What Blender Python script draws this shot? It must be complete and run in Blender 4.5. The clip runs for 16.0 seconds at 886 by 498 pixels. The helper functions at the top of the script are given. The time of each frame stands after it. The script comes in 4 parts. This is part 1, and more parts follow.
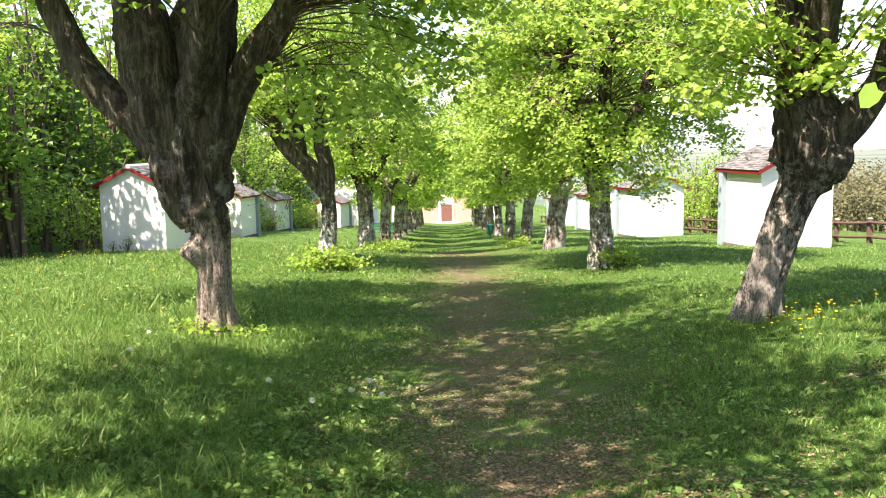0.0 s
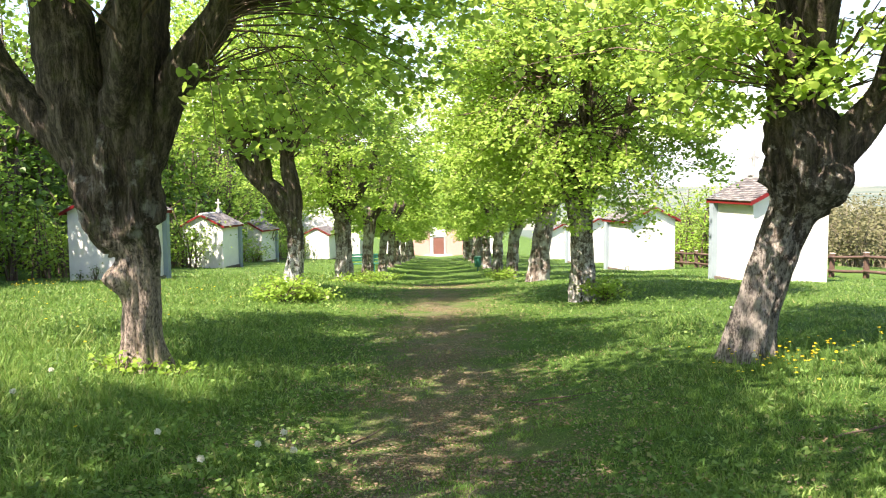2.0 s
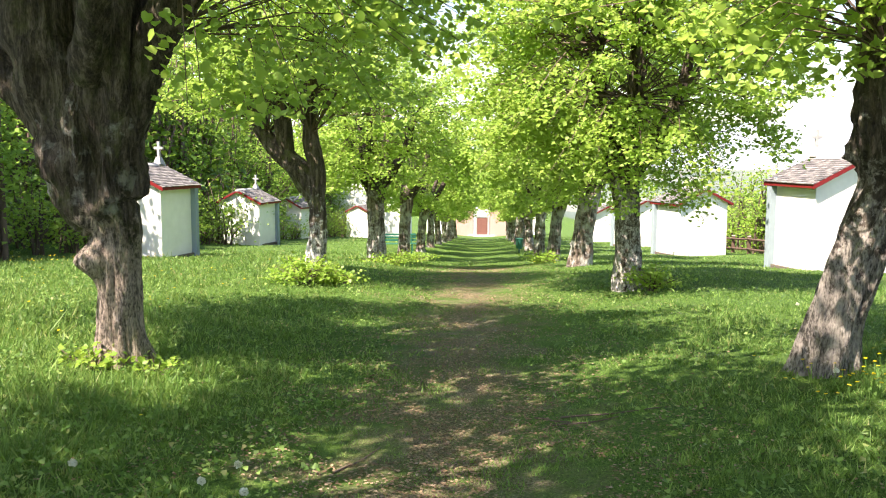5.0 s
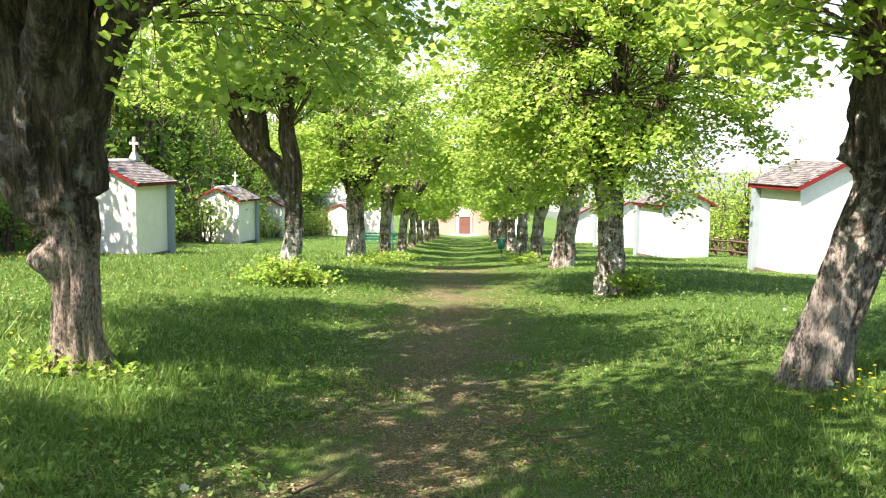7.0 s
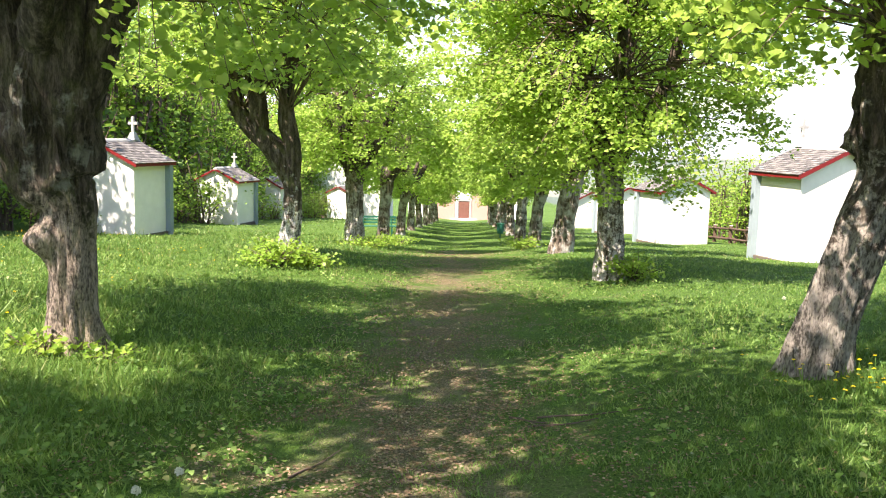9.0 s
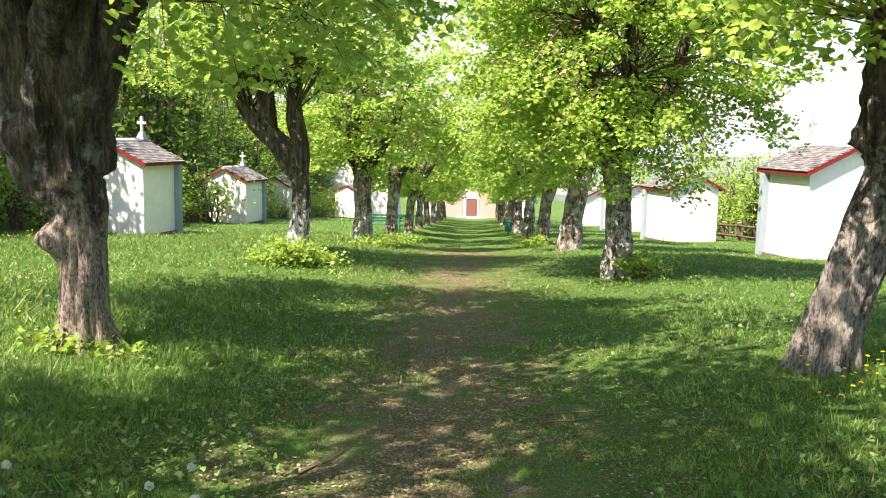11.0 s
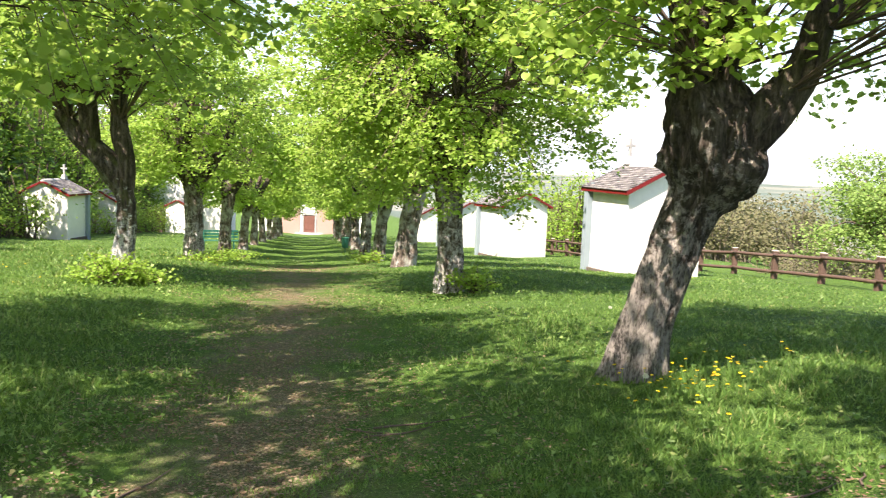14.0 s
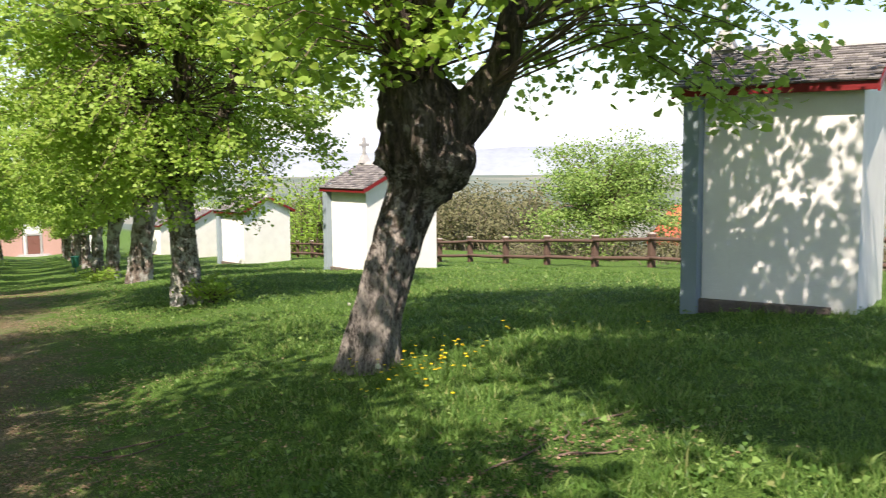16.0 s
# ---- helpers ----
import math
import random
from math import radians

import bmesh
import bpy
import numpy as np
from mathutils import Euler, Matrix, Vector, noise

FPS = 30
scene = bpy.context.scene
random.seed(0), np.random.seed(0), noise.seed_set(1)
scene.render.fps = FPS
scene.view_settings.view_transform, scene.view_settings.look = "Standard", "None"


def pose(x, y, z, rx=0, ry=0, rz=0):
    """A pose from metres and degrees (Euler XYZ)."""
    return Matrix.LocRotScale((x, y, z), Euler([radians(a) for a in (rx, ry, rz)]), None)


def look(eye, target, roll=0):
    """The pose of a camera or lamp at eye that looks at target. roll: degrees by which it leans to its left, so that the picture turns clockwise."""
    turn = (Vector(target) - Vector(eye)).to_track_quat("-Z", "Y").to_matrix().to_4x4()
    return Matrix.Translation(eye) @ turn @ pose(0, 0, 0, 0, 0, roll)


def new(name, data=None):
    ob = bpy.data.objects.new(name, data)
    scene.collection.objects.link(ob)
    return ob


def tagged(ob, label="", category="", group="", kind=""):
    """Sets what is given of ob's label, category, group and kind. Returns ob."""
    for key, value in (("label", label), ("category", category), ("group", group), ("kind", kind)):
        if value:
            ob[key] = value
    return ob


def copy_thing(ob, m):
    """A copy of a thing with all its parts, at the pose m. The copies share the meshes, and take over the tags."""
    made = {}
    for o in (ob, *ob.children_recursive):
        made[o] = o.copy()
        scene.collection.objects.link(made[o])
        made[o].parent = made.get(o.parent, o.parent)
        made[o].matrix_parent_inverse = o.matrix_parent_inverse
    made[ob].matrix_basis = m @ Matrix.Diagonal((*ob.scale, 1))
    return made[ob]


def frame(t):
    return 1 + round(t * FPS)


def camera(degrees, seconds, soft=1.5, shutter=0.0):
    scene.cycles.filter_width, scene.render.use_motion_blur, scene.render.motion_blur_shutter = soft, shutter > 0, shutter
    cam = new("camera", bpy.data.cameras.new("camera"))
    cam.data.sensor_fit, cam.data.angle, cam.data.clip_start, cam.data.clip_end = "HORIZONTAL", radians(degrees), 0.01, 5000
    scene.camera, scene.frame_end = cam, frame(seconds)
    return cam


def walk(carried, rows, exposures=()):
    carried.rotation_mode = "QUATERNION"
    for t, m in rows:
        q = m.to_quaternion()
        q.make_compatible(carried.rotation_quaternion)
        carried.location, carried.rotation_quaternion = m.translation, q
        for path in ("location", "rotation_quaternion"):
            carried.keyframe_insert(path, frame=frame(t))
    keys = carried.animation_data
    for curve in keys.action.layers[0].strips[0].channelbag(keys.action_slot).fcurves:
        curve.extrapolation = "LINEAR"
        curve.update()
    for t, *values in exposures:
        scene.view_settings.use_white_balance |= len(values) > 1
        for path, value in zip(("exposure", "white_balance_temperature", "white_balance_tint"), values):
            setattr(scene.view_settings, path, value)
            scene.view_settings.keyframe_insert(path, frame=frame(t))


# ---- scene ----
cam = camera(52.2, 16.0, soft=1.1, shutter=0.25)
PATH = [
    (0, (0.867, -1.783, 1.391), (0.772, 0.199, 1.142), -1.0),
    (0.5, (0.919, -1.543, 1.29), (0.847, 0.443, 1.062), 0.2),
    (1, (1.024, -1.247, 1.264), (0.975, 0.735, 1.0), -0.1),
    (1.5, (1.116, -0.932, 1.175), (1.079, 1.058, 0.973), -0.7),
    (2, (1.264, -0.622, 1.199), (1.181, 1.368, 1.023), -0.5),
    (2.5, (1.448, -0.398, 1.201), (1.292, 1.588, 1.025), 1.4),
    (3, (1.483, -0.123, 1.175), (1.311, 1.862, 1.006), 0.4),
    (3.5, (1.463, 0.146, 1.175), (1.277, 2.13, 0.998), -0.5),
    (4, (1.466, 0.425, 1.131), (1.268, 2.405, 0.933), 0.4),
    (6.5, (1.39, 1.111, 1.099), (1.233, 3.092, 0.873), -0.2),
    (7, (1.472, 1.218, 1.089), (1.328, 3.2, 0.867), 0.8),
    (7.5, (1.477, 1.25, 1.079), (1.369, 3.234, 0.85), 0.5),
    (8, (1.453, 1.252, 1.081), (1.346, 3.236, 0.848), 0.9),
    (8.5, (1.452, 1.27, 1.09), (1.333, 3.251, 0.843), 0.4),
    (9, (1.463, 1.271, 1.086), (1.323, 3.249, 0.829), 1.5),
    (9.5, (1.46, 1.269, 1.084), (1.311, 3.246, 0.821), 1.7),
    (12, (1.477, 1.203, 1.095), (1.328, 3.18, 0.838), 0.7),
    (12.5, (1.497, 1.195, 1.098), (1.411, 3.179, 0.858), 0.3),
    (13, (1.508, 1.204, 1.093), (1.493, 3.191, 0.862), 0.4),
    (13.5, (1.529, 1.189, 1.098), (1.589, 3.176, 0.875), 1.3),
    (14, (1.541, 1.152, 1.1), (1.738, 3.131, 0.885), 2.3),
    (14.5, (1.568, 1.146, 1.095), (1.894, 3.108, 0.885), 2.5),
    (15, (1.589, 1.112, 1.105), (2.049, 3.048, 0.907), 0.5),
    (15.5, (1.594, 1.075, 1.1), (2.164, 2.982, 0.909), -1.0),
    (16, (1.696, 1.018, 1.099), (2.427, 2.869, 0.896), -0.5),
]
walk(cam, [(t, look(eye, target, roll)) for t, eye, target, roll in PATH], [(0, 1.76, 7050, 20), (9, 1.73, 7050, 20), (12.5, 1.6, 7000, 20), (14, 1.55, 7000, 20), (15, 1.31, 7000, 20), (16, 0.98, 6900, 20)])

# ---- world, sun, exposure ----
SUN_AZ, SUN_EL = radians(218), radians(52)
world = bpy.data.worlds.new("sky")
scene.world = world
world.use_nodes = True
wn = world.node_tree.nodes
sky = wn.new("ShaderNodeTexSky")
sky.sky_type, sky.sun_disc, sky.sun_elevation, sky.sun_rotation = "NISHITA", False, SUN_EL, SUN_AZ
sky.air_density, sky.dust_density, sky.ozone_density = 1.0, 0.8, 1.0
wn["Background"].inputs["Strength"].default_value = 0.115
world.node_tree.links.new(sky.outputs[0], wn["Background"].inputs["Color"])
sun = new("sun", bpy.data.lights.new("sun", "SUN"))
sun.data.energy, sun.data.angle, sun.data.color = 5.0, radians(0.55), (1.0, 0.94, 0.84)
sun_way = Vector((math.sin(SUN_AZ) * math.cos(SUN_EL), math.cos(SUN_AZ) * math.cos(SUN_EL), math.sin(SUN_EL)))
sun.matrix_world = look(sun_way * 200, (0, 0, 0))


# ---- materials ----
class Mat:
    """A node material with a few short ways to wire it."""

    def __init__(self, name, rough=0.8, spec=0.3):
        self.m = bpy.data.materials.new(name)
        self.m.use_nodes = True
        self.n, self.l = self.m.node_tree.nodes, self.m.node_tree.links
        self.b = self.n["Principled BSDF"]
        self.b.inputs["Roughness"].default_value = rough
        self.b.inputs["Specular IOR Level"].default_value = spec
        self.geo = self.n.new("ShaderNodeNewGeometry")
        self.tc = self.n.new("ShaderNodeTexCoord")

    def put(self, value, socket):
        if isinstance(value, (int, float)):
            socket.default_value = value
        elif isinstance(value, tuple):
            socket.default_value = (*value, 1.0)[:4]
        else:
            self.l.new(value, socket)

    def noise(self, scale, detail=4, rough=0.55, stretch=(1, 1, 1), space="Object"):
        mp, t = self.n.new("ShaderNodeMapping"), self.n.new("ShaderNodeTexNoise")
        mp.inputs["Scale"].default_value = stretch
        self.l.new(self.geo.outputs["Position"] if space == "World" else self.tc.outputs[space], mp.inputs["Vector"])
        self.l.new(mp.outputs[0], t.inputs["Vector"])
        t.inputs["Scale"].default_value, t.inputs["Detail"].default_value, t.inputs["Roughness"].default_value = scale, detail, rough
        return t.outputs["Fac"]

    def ramp(self, fac, *stops):
        r = self.n.new("ShaderNodeValToRGB")
        self.l.new(fac, r.inputs["Fac"])
        e = r.color_ramp.elements
        while len(e) < len(stops):
            e.new(0.5)
        for el, (p, c) in zip(e, stops):
            el.position, el.color = p, (*c, 1) if isinstance(c, tuple) else (c, c, c, 1)
        return r.outputs["Color"]

    def mix(self, fac, a, b, mode="MIX"):
        x = self.n.new("ShaderNodeMix")
        x.data_type, x.blend_type = "RGBA", mode
        self.put(fac, x.inputs["Factor"]), self.put(a, x.inputs["A"]), self.put(b, x.inputs["B"])
        return x.outputs["Result"]

    def math(self, op, a, b=0.5, clamp=False):
        x = self.n.new("ShaderNodeMath")
        x.operation, x.use_clamp = op, clamp
        self.put(a, x.inputs[0]), self.put(b, x.inputs[1])
        return x.outputs[0]

    def axis(self, i):
        s = self.n.new("ShaderNodeSeparateXYZ")
        self.l.new(self.geo.outputs["Position"], s.inputs[0])
        return s.outputs[i]

    def done(self, col, bump=None, strength=0.5, dist=0.02):
        self.put(col, self.b.inputs["Base Color"])
        if bump is not None:
            k = self.n.new("ShaderNodeBump")
            k.inputs["Strength"].default_value, k.inputs["Distance"].default_value = strength, dist
            self.l.new(bump, k.inputs["Height"])
            self.l.new(k.outputs[0], self.b.inputs["Normal"])
        return self.m


def leaf_mat(name, dark, mid, light, thin=0.45, rough=0.45, gloss=0.35):
    """A leaf that lets light through; its tint varies leaf by leaf."""
    k = Mat(name, rough, gloss)
    c = k.ramp(k.geo.outputs["Random Per Island"], (0.0, dark), (0.5, mid), (1.0, light))
    c = k.mix(k.ramp(k.noise(0.9, 2, space="World"), (0.35, 0.0), (0.65, 0.55)), c, mid)
    k.done(c)
    tr, mx = k.n.new("ShaderNodeBsdfTranslucent"), k.n.new("ShaderNodeMixShader")
    k.l.new(k.mix(0.5, c, (light[0] * 1.22, light[1] * 1.17, light[2] * 0.85)), tr.inputs["Color"])
    mx.inputs["Fac"].default_value = thin
    k.l.new(k.b.outputs[0], mx.inputs[1]), k.l.new(tr.outputs[0], mx.inputs[2])
    k.l.new(mx.outputs[0], k.n["Material Output"].inputs["Surface"])
    return k.m


def blade_mat(name, dark, mid, light, thin, rough):
    """Grass: like leaves, with a few dry straws among the blades."""
    m = leaf_mat(name, dark, mid, light, thin, rough, 0.15)
    ramp = next(n for n in m.node_tree.nodes if n.type == "VALTORGB").color_ramp
    ramp.elements[2].position = 0.9
    ramp.elements.new(0.97).color = (0.34, 0.32, 0.14, 1)
    return m


def bark_mat(name, lichen, moss=0.0, foot=0.0, rise=0.3, pale=(0.5, 0.5, 0.47), edge=2.2, tone=1.0):
    k = Mat(name, 0.9, 0.2)
    ridges = k.noise(16, 6, 0.7, (1, 1, 0.13))
    fine = k.noise(60, 4, 0.6, (1, 1, 0.4))
    c = k.ramp(ridges, (0.4, (0.012 * tone, 0.009 * tone, 0.007 * tone)), (0.5, (0.052 * tone, 0.04 * tone, 0.031 * tone)), (0.6, (0.165 * tone, 0.135 * tone, 0.11 * tone)))
    c = k.mix(0.3, c, k.ramp(fine, (0.3, (0.015, 0.012, 0.009)), (0.7, (0.19, 0.155, 0.125))))
    c = k.mix(k.ramp(k.noise(3.2, 5, 0.7), (0.62 - lichen * 0.3, 0.0), (0.72 - lichen * 0.25, 0.85 * min(1, lichen * 2))), c, (0.46, 0.46, 0.42))
    if foot:
        # lichen that has climbed from the ground; a high edge breaks it into painted dapples
        sep = k.n.new("ShaderNodeSeparateXYZ")
        k.l.new(k.tc.outputs["Object"], sep.inputs[0])
        low = k.math("SUBTRACT", foot, k.math("MULTIPLY", sep.outputs[2], rise))
        c = k.mix(k.ramp(k.math("ADD", low, k.math("MULTIPLY", k.math("SUBTRACT", k.noise(7, 6, 0.75), 0.5), edge)), (0.42, 0.0), (0.56, 0.85)), c, k.ramp(k.math("ADD", k.math("MULTIPLY", fine, 0.5), k.math("MULTIPLY", ridges, 0.5)), (0.42, tuple(v * 0.28 for v in pale)), (0.5, pale), (0.57, tuple(v * 1.45 for v in pale))))
    if moss:
        c = k.mix(k.ramp(k.noise(4.5, 5, 0.7, (1, 1, 0.5)), (0.5, 0.0), (0.68, moss)), c, (0.1, 0.12, 0.03))
    return k.done(c, k.math("ADD", ridges, k.math("MULTIPLY", fine, 0.35)), 1.0, 0.06)


def plain(name, col, rough=0.8, vary=0.12, scale=6, bump=0.15, spec=0.3):
    k = Mat(name, rough, spec)
    lo, hi = tuple(v * (1 - vary) for v in col), tuple(min(1, v * (1 + vary)) for v in col)
    c = k.mix(0.5, k.ramp(k.noise(scale, 5, 0.6), (0.3, lo), (0.7, hi)), k.ramp(k.noise(scale * 9, 3), (0.3, lo), (0.7, hi)))
    return k.done(c, k.noise(scale * 14, 4), bump, 0.01)


def wall_mat(name, col):
    """Limewashed render: patchy, with green-grey dirt and trowel marks."""
    k = Mat(name, 0.92, 0.15)
    c = k.ramp(k.noise(2.2, 6, 0.6), (0.3, tuple(v * 0.9 for v in col)), (0.65, col))
    c = k.mix(k.ramp(k.noise(5, 6, 0.7, (1, 1, 0.3)), (0.6, 0.0), (0.8, 0.35)), c, (col[0] * 0.68, col[1] * 0.7, col[2] * 0.6))
    return k.done(c, k.math("ADD", k.noise(9, 5), k.math("MULTIPLY", k.noise(90, 3), 0.3)), 0.35, 0.02)


def slate_mat():
    k = Mat("stone_slate", 0.75, 0.35)
    oi = k.n.new("ShaderNodeObjectInfo")
    r = k.math("FRACT", k.math("ADD", k.geo.outputs["Random Per Island"], oi.outputs["Random"]))
    c = k.ramp(r, (0.0, (0.075, 0.07, 0.07)), (0.5, (0.14, 0.13, 0.125)), (1.0, (0.24, 0.225, 0.21)))
    c = k.mix(k.ramp(k.noise(7, 5, 0.7), (0.5, 0.0), (0.7, 0.5)), c, (0.3, 0.29, 0.25))
    return k.done(c, k.noise(40, 5), 0.4, 0.01)


def ground_mat():
    """Turf, worn to earth and leaf litter along the middle of the avenue; fields far off, with haze in their colour."""
    k = Mat("turf_and_worn_earth", 0.95, 0.15)
    fine, mid, big = k.noise(55, 8, 0.8, space="World"), k.noise(2.2, 5, 0.6, space="World"), k.noise(0.25, 4, space="World")
    green = k.ramp(fine, (0.36, (0.01, 0.026, 0.006)), (0.5, (0.06, 0.125, 0.022)), (0.62, (0.16, 0.255, 0.055)))
    green = k.mix(k.ramp(big, (0.4, 0.0), (0.65, 0.4)), green, (0.11, 0.19, 0.035))
    earth = k.ramp(k.noise(60, 6, 0.75, space="World"), (0.36, (0.05, 0.036, 0.024)), (0.5, (0.165, 0.122, 0.08)), (0.62, (0.36, 0.29, 0.21)))
    off = k.math("ADD", k.math("ADD", k.axis(0), -1.25), k.math("MULTIPLY", k.axis(1), 0.047))
    worn = k.math("SUBTRACT", 1.0, k.math("MULTIPLY", k.math("ABSOLUTE", off), 0.42), True)
    worn = k.math("ADD", k.math("MULTIPLY", worn, 0.62), k.math("SUBTRACT", mid, 0.62))
    c = k.mix(k.ramp(k.math("MULTIPLY", worn, k.math("SUBTRACT", 1.25, k.math("MULTIPLY", k.axis(1), 0.02), True)), (0.2, 0.0), (0.5, 0.85)), green, earth)
    c = k.mix(k.ramp(k.noise(1.3, 5, 0.65, space="World"), (0.6, 0.0), (0.75, 0.4)), c, earth)
    far = k.n.new("ShaderNodeTexVoronoi")
    far.inputs["Scale"].default_value = 0.006
    k.l.new(k.geo.outputs["Position"], far.inputs["Vector"])
    # field tints shifted to grey-blue to paint in the haze of distance
    patch = k.mix(0.6, (0.13, 0.165, 0.13), k.ramp(far.outputs["Color"], (0.2, (0.09, 0.125, 0.1)), (0.5, (0.17, 0.19, 0.15)), (0.8, (0.27, 0.255, 0.21))))
    depth = k.ramp(k.math("MULTIPLY", k.axis(2), -1 / 120), (0.3, 0.0), (0.5, 1.0))
    c = k.mix(depth, c, patch)
    return k.done(c, k.math("ADD", fine, mid), 0.7, 0.05)


M_GROUND = ground_mat()
M_LEAF = leaf_mat("lime_leaf", (0.14, 0.27, 0.035), (0.28, 0.44, 0.08), (0.44, 0.585, 0.155), 0.54)
M_WOOD_LEAF = leaf_mat("woodland_leaf", (0.04, 0.1, 0.012), (0.1, 0.195, 0.026), (0.19, 0.31, 0.05), 0.45)
M_WOOD_FRESH = leaf_mat("fresh_woodland_leaf", (0.1, 0.2, 0.03), (0.2, 0.34, 0.055), (0.32, 0.48, 0.1), 0.52, 0.6, 0.15)
M_BUSH_LEAF = leaf_mat("bush_leaf", (0.13, 0.25, 0.025), (0.22, 0.36, 0.05), (0.32, 0.46, 0.08), 0.45)
M_FRUIT_LEAF = leaf_mat("fruit_leaf", (0.14, 0.24, 0.05), (0.24, 0.37, 0.1), (0.36, 0.48, 0.17), 0.5, 0.7, 0.1)
M_SCRUB = leaf_mat("scrub_leaf", (0.15, 0.145, 0.08), (0.18, 0.175, 0.095), (0.21, 0.215, 0.115), 0.4, 0.9, 0.05)
M_GRASS = blade_mat("grass_blade", (0.022, 0.062, 0.014), (0.105, 0.21, 0.046), (0.3, 0.43, 0.13), 0.42, 0.4)
M_LITTER = leaf_mat("dry_litter", (0.07, 0.042, 0.024), (0.21, 0.135, 0.08), (0.42, 0.33, 0.22), 0.15, 0.7)
M_BARK = bark_mat("lime_bark", 0.05, 0.3)
M_BARK_GREY = bark_mat("grey_lime_bark", 0.5, tone=2.2)
M_BARK_PALE = bark_mat("lichened_bark", 0.34, 0.3, 0.7, 0.22, (0.42, 0.4, 0.37), 2.6, 1.7)
M_BARK_MOSS = bark_mat("mossy_bark", 0.2, 0.75, 0.8, 0.35)
M_BARK_OLD = bark_mat("old_bark_pale_below", 0.28, 0.45, 1.15, 0.5, (0.31, 0.25, 0.205), 1.3)
# leaning tree: lichen plus sun dapples painted as pale blotches below the burl
M_BARK_LEAN = bark_mat("grey_bark_lichen_and_sun_dapples", 0.06, 0.12, 1.15, 0.5, (0.25, 0.226, 0.198), 3.8)
M_TWIG_PALE = plain("pale_bare_twigs", (0.18, 0.155, 0.105), 0.85)
M_TWIG = plain("twig_bark", (0.12, 0.085, 0.065), 0.8)
M_WALL = wall_mat("white_limewash", (0.8, 0.79, 0.74))
M_BLUE = wall_mat("pale_blue_limewash", (0.25, 0.31, 0.34))
M_PLINTH = plain("damp_plinth", (0.12, 0.1, 0.085), 0.9, 0.35)
M_RED = plain("red_painted_board", (0.17, 0.013, 0.014), 0.5, 0.2)
M_SLATE = slate_mat()
M_STONE = plain("pale_stone", (0.36, 0.355, 0.335), 0.85, 0.25)
M_FENCE = plain("dark_brown_rail", (0.11, 0.068, 0.05), 0.75, 0.35, 12)
M_POSTTOP = plain("weathered_end_grain", (0.42, 0.37, 0.32), 0.85, 0.2)
M_PINK = plain("pink_plaster", (0.44, 0.27, 0.225), 0.9, 0.12)
M_DOOR = plain("brown_door", (0.18, 0.08, 0.06), 0.55, 0.2)
M_TILE = plain("red_roof_tile", (0.43, 0.1, 0.055), 0.8, 0.25, 2)
M_GREENPAINT = plain("green_paint", (0.02, 0.12, 0.085), 0.45, 0.2)
M_DARK = plain("dark_glass", (0.03, 0.03, 0.035), 0.2, 0.1)
M_YELLOW = plain("yellow_petals", (0.8, 0.6, 0.012), 0.6, 0.15)
M_SEED = leaf_mat("seed_down", (0.6, 0.6, 0.55), (0.7, 0.7, 0.66), (0.8, 0.8, 0.76), 0.5)
# pale blue of distance haze mixed straight into both hill colours
M_HILL = plain("hazed_far_hill", (0.26, 0.295, 0.325), 1.0, 0.15, 0.004, 0.0)
M_HILLTOP = plain("hazed_blue_hill", (0.38, 0.42, 0.48), 1.0, 0.08, 0.003, 0.0)


# ---- building tools ----
def ground(x, y):
    """Height of the ground: an avenue sunk a little between its banks, that falls ahead, and a valley beyond the fence."""
    x, y = np.asarray(x, float), np.asarray(y, float)
    yy = np.clip(y, -40, 240)
    z = -0.4 - 0.085 * yy + 0.4 * (1 - np.exp(-(((x - 0.95 + 0.045 * yy) / 3.3) ** 2)))
    z = z + 0.36 * np.exp(-(((y - 22) / 9) ** 2) - (x / 9) ** 2) + 0.12 * np.exp(-(((x - 4.8) / 2.4) ** 2) - ((y - 8.2) / 4) ** 2) + 0.06 * np.exp(-(((x - 9.7) / 2.6) ** 2) - ((y - 9.6) / 3) ** 2)
    z = z - 0.1 * np.exp(-(((x + 2.5) / 1.6) ** 2) - ((y - 8.8) / 1.6) ** 2)
    z = z + 0.03 * np.sin(x * 1.7 + 0.6 * y) * np.cos(y * 1.1 - 0.4 * x) + 0.012 * np.sin(4.3 * x) * np.sin(3.7 * y + x)
    z = z + 5.5 * np.exp(-(((x - 40) / 15) ** 2) - ((y - 88) / 30) ** 2)
    fall = np.clip(x - 15.5, 0, None)
    z = z - np.minimum(0.02 * fall * np.minimum(fall, 12) / 2 + 0.11 * np.clip(fall - 12, 0, None), 1e9)
    z = z + 0.05 * np.clip(-x - 13, 0, 60) - 0.06 * np.clip(y - 240, 0, None)
    return np.maximum(z, -62.0)


def gz(x, y):
    return float(ground(x, y))


def mesh_of(name, verts, faces, mat, smooth=False):
    me = bpy.data.meshes.new(name)
    me.from_pydata([tuple(v) for v in verts], [], faces)
    me.materials.append(mat)
    if smooth:
        me.shade_smooth()
    return me


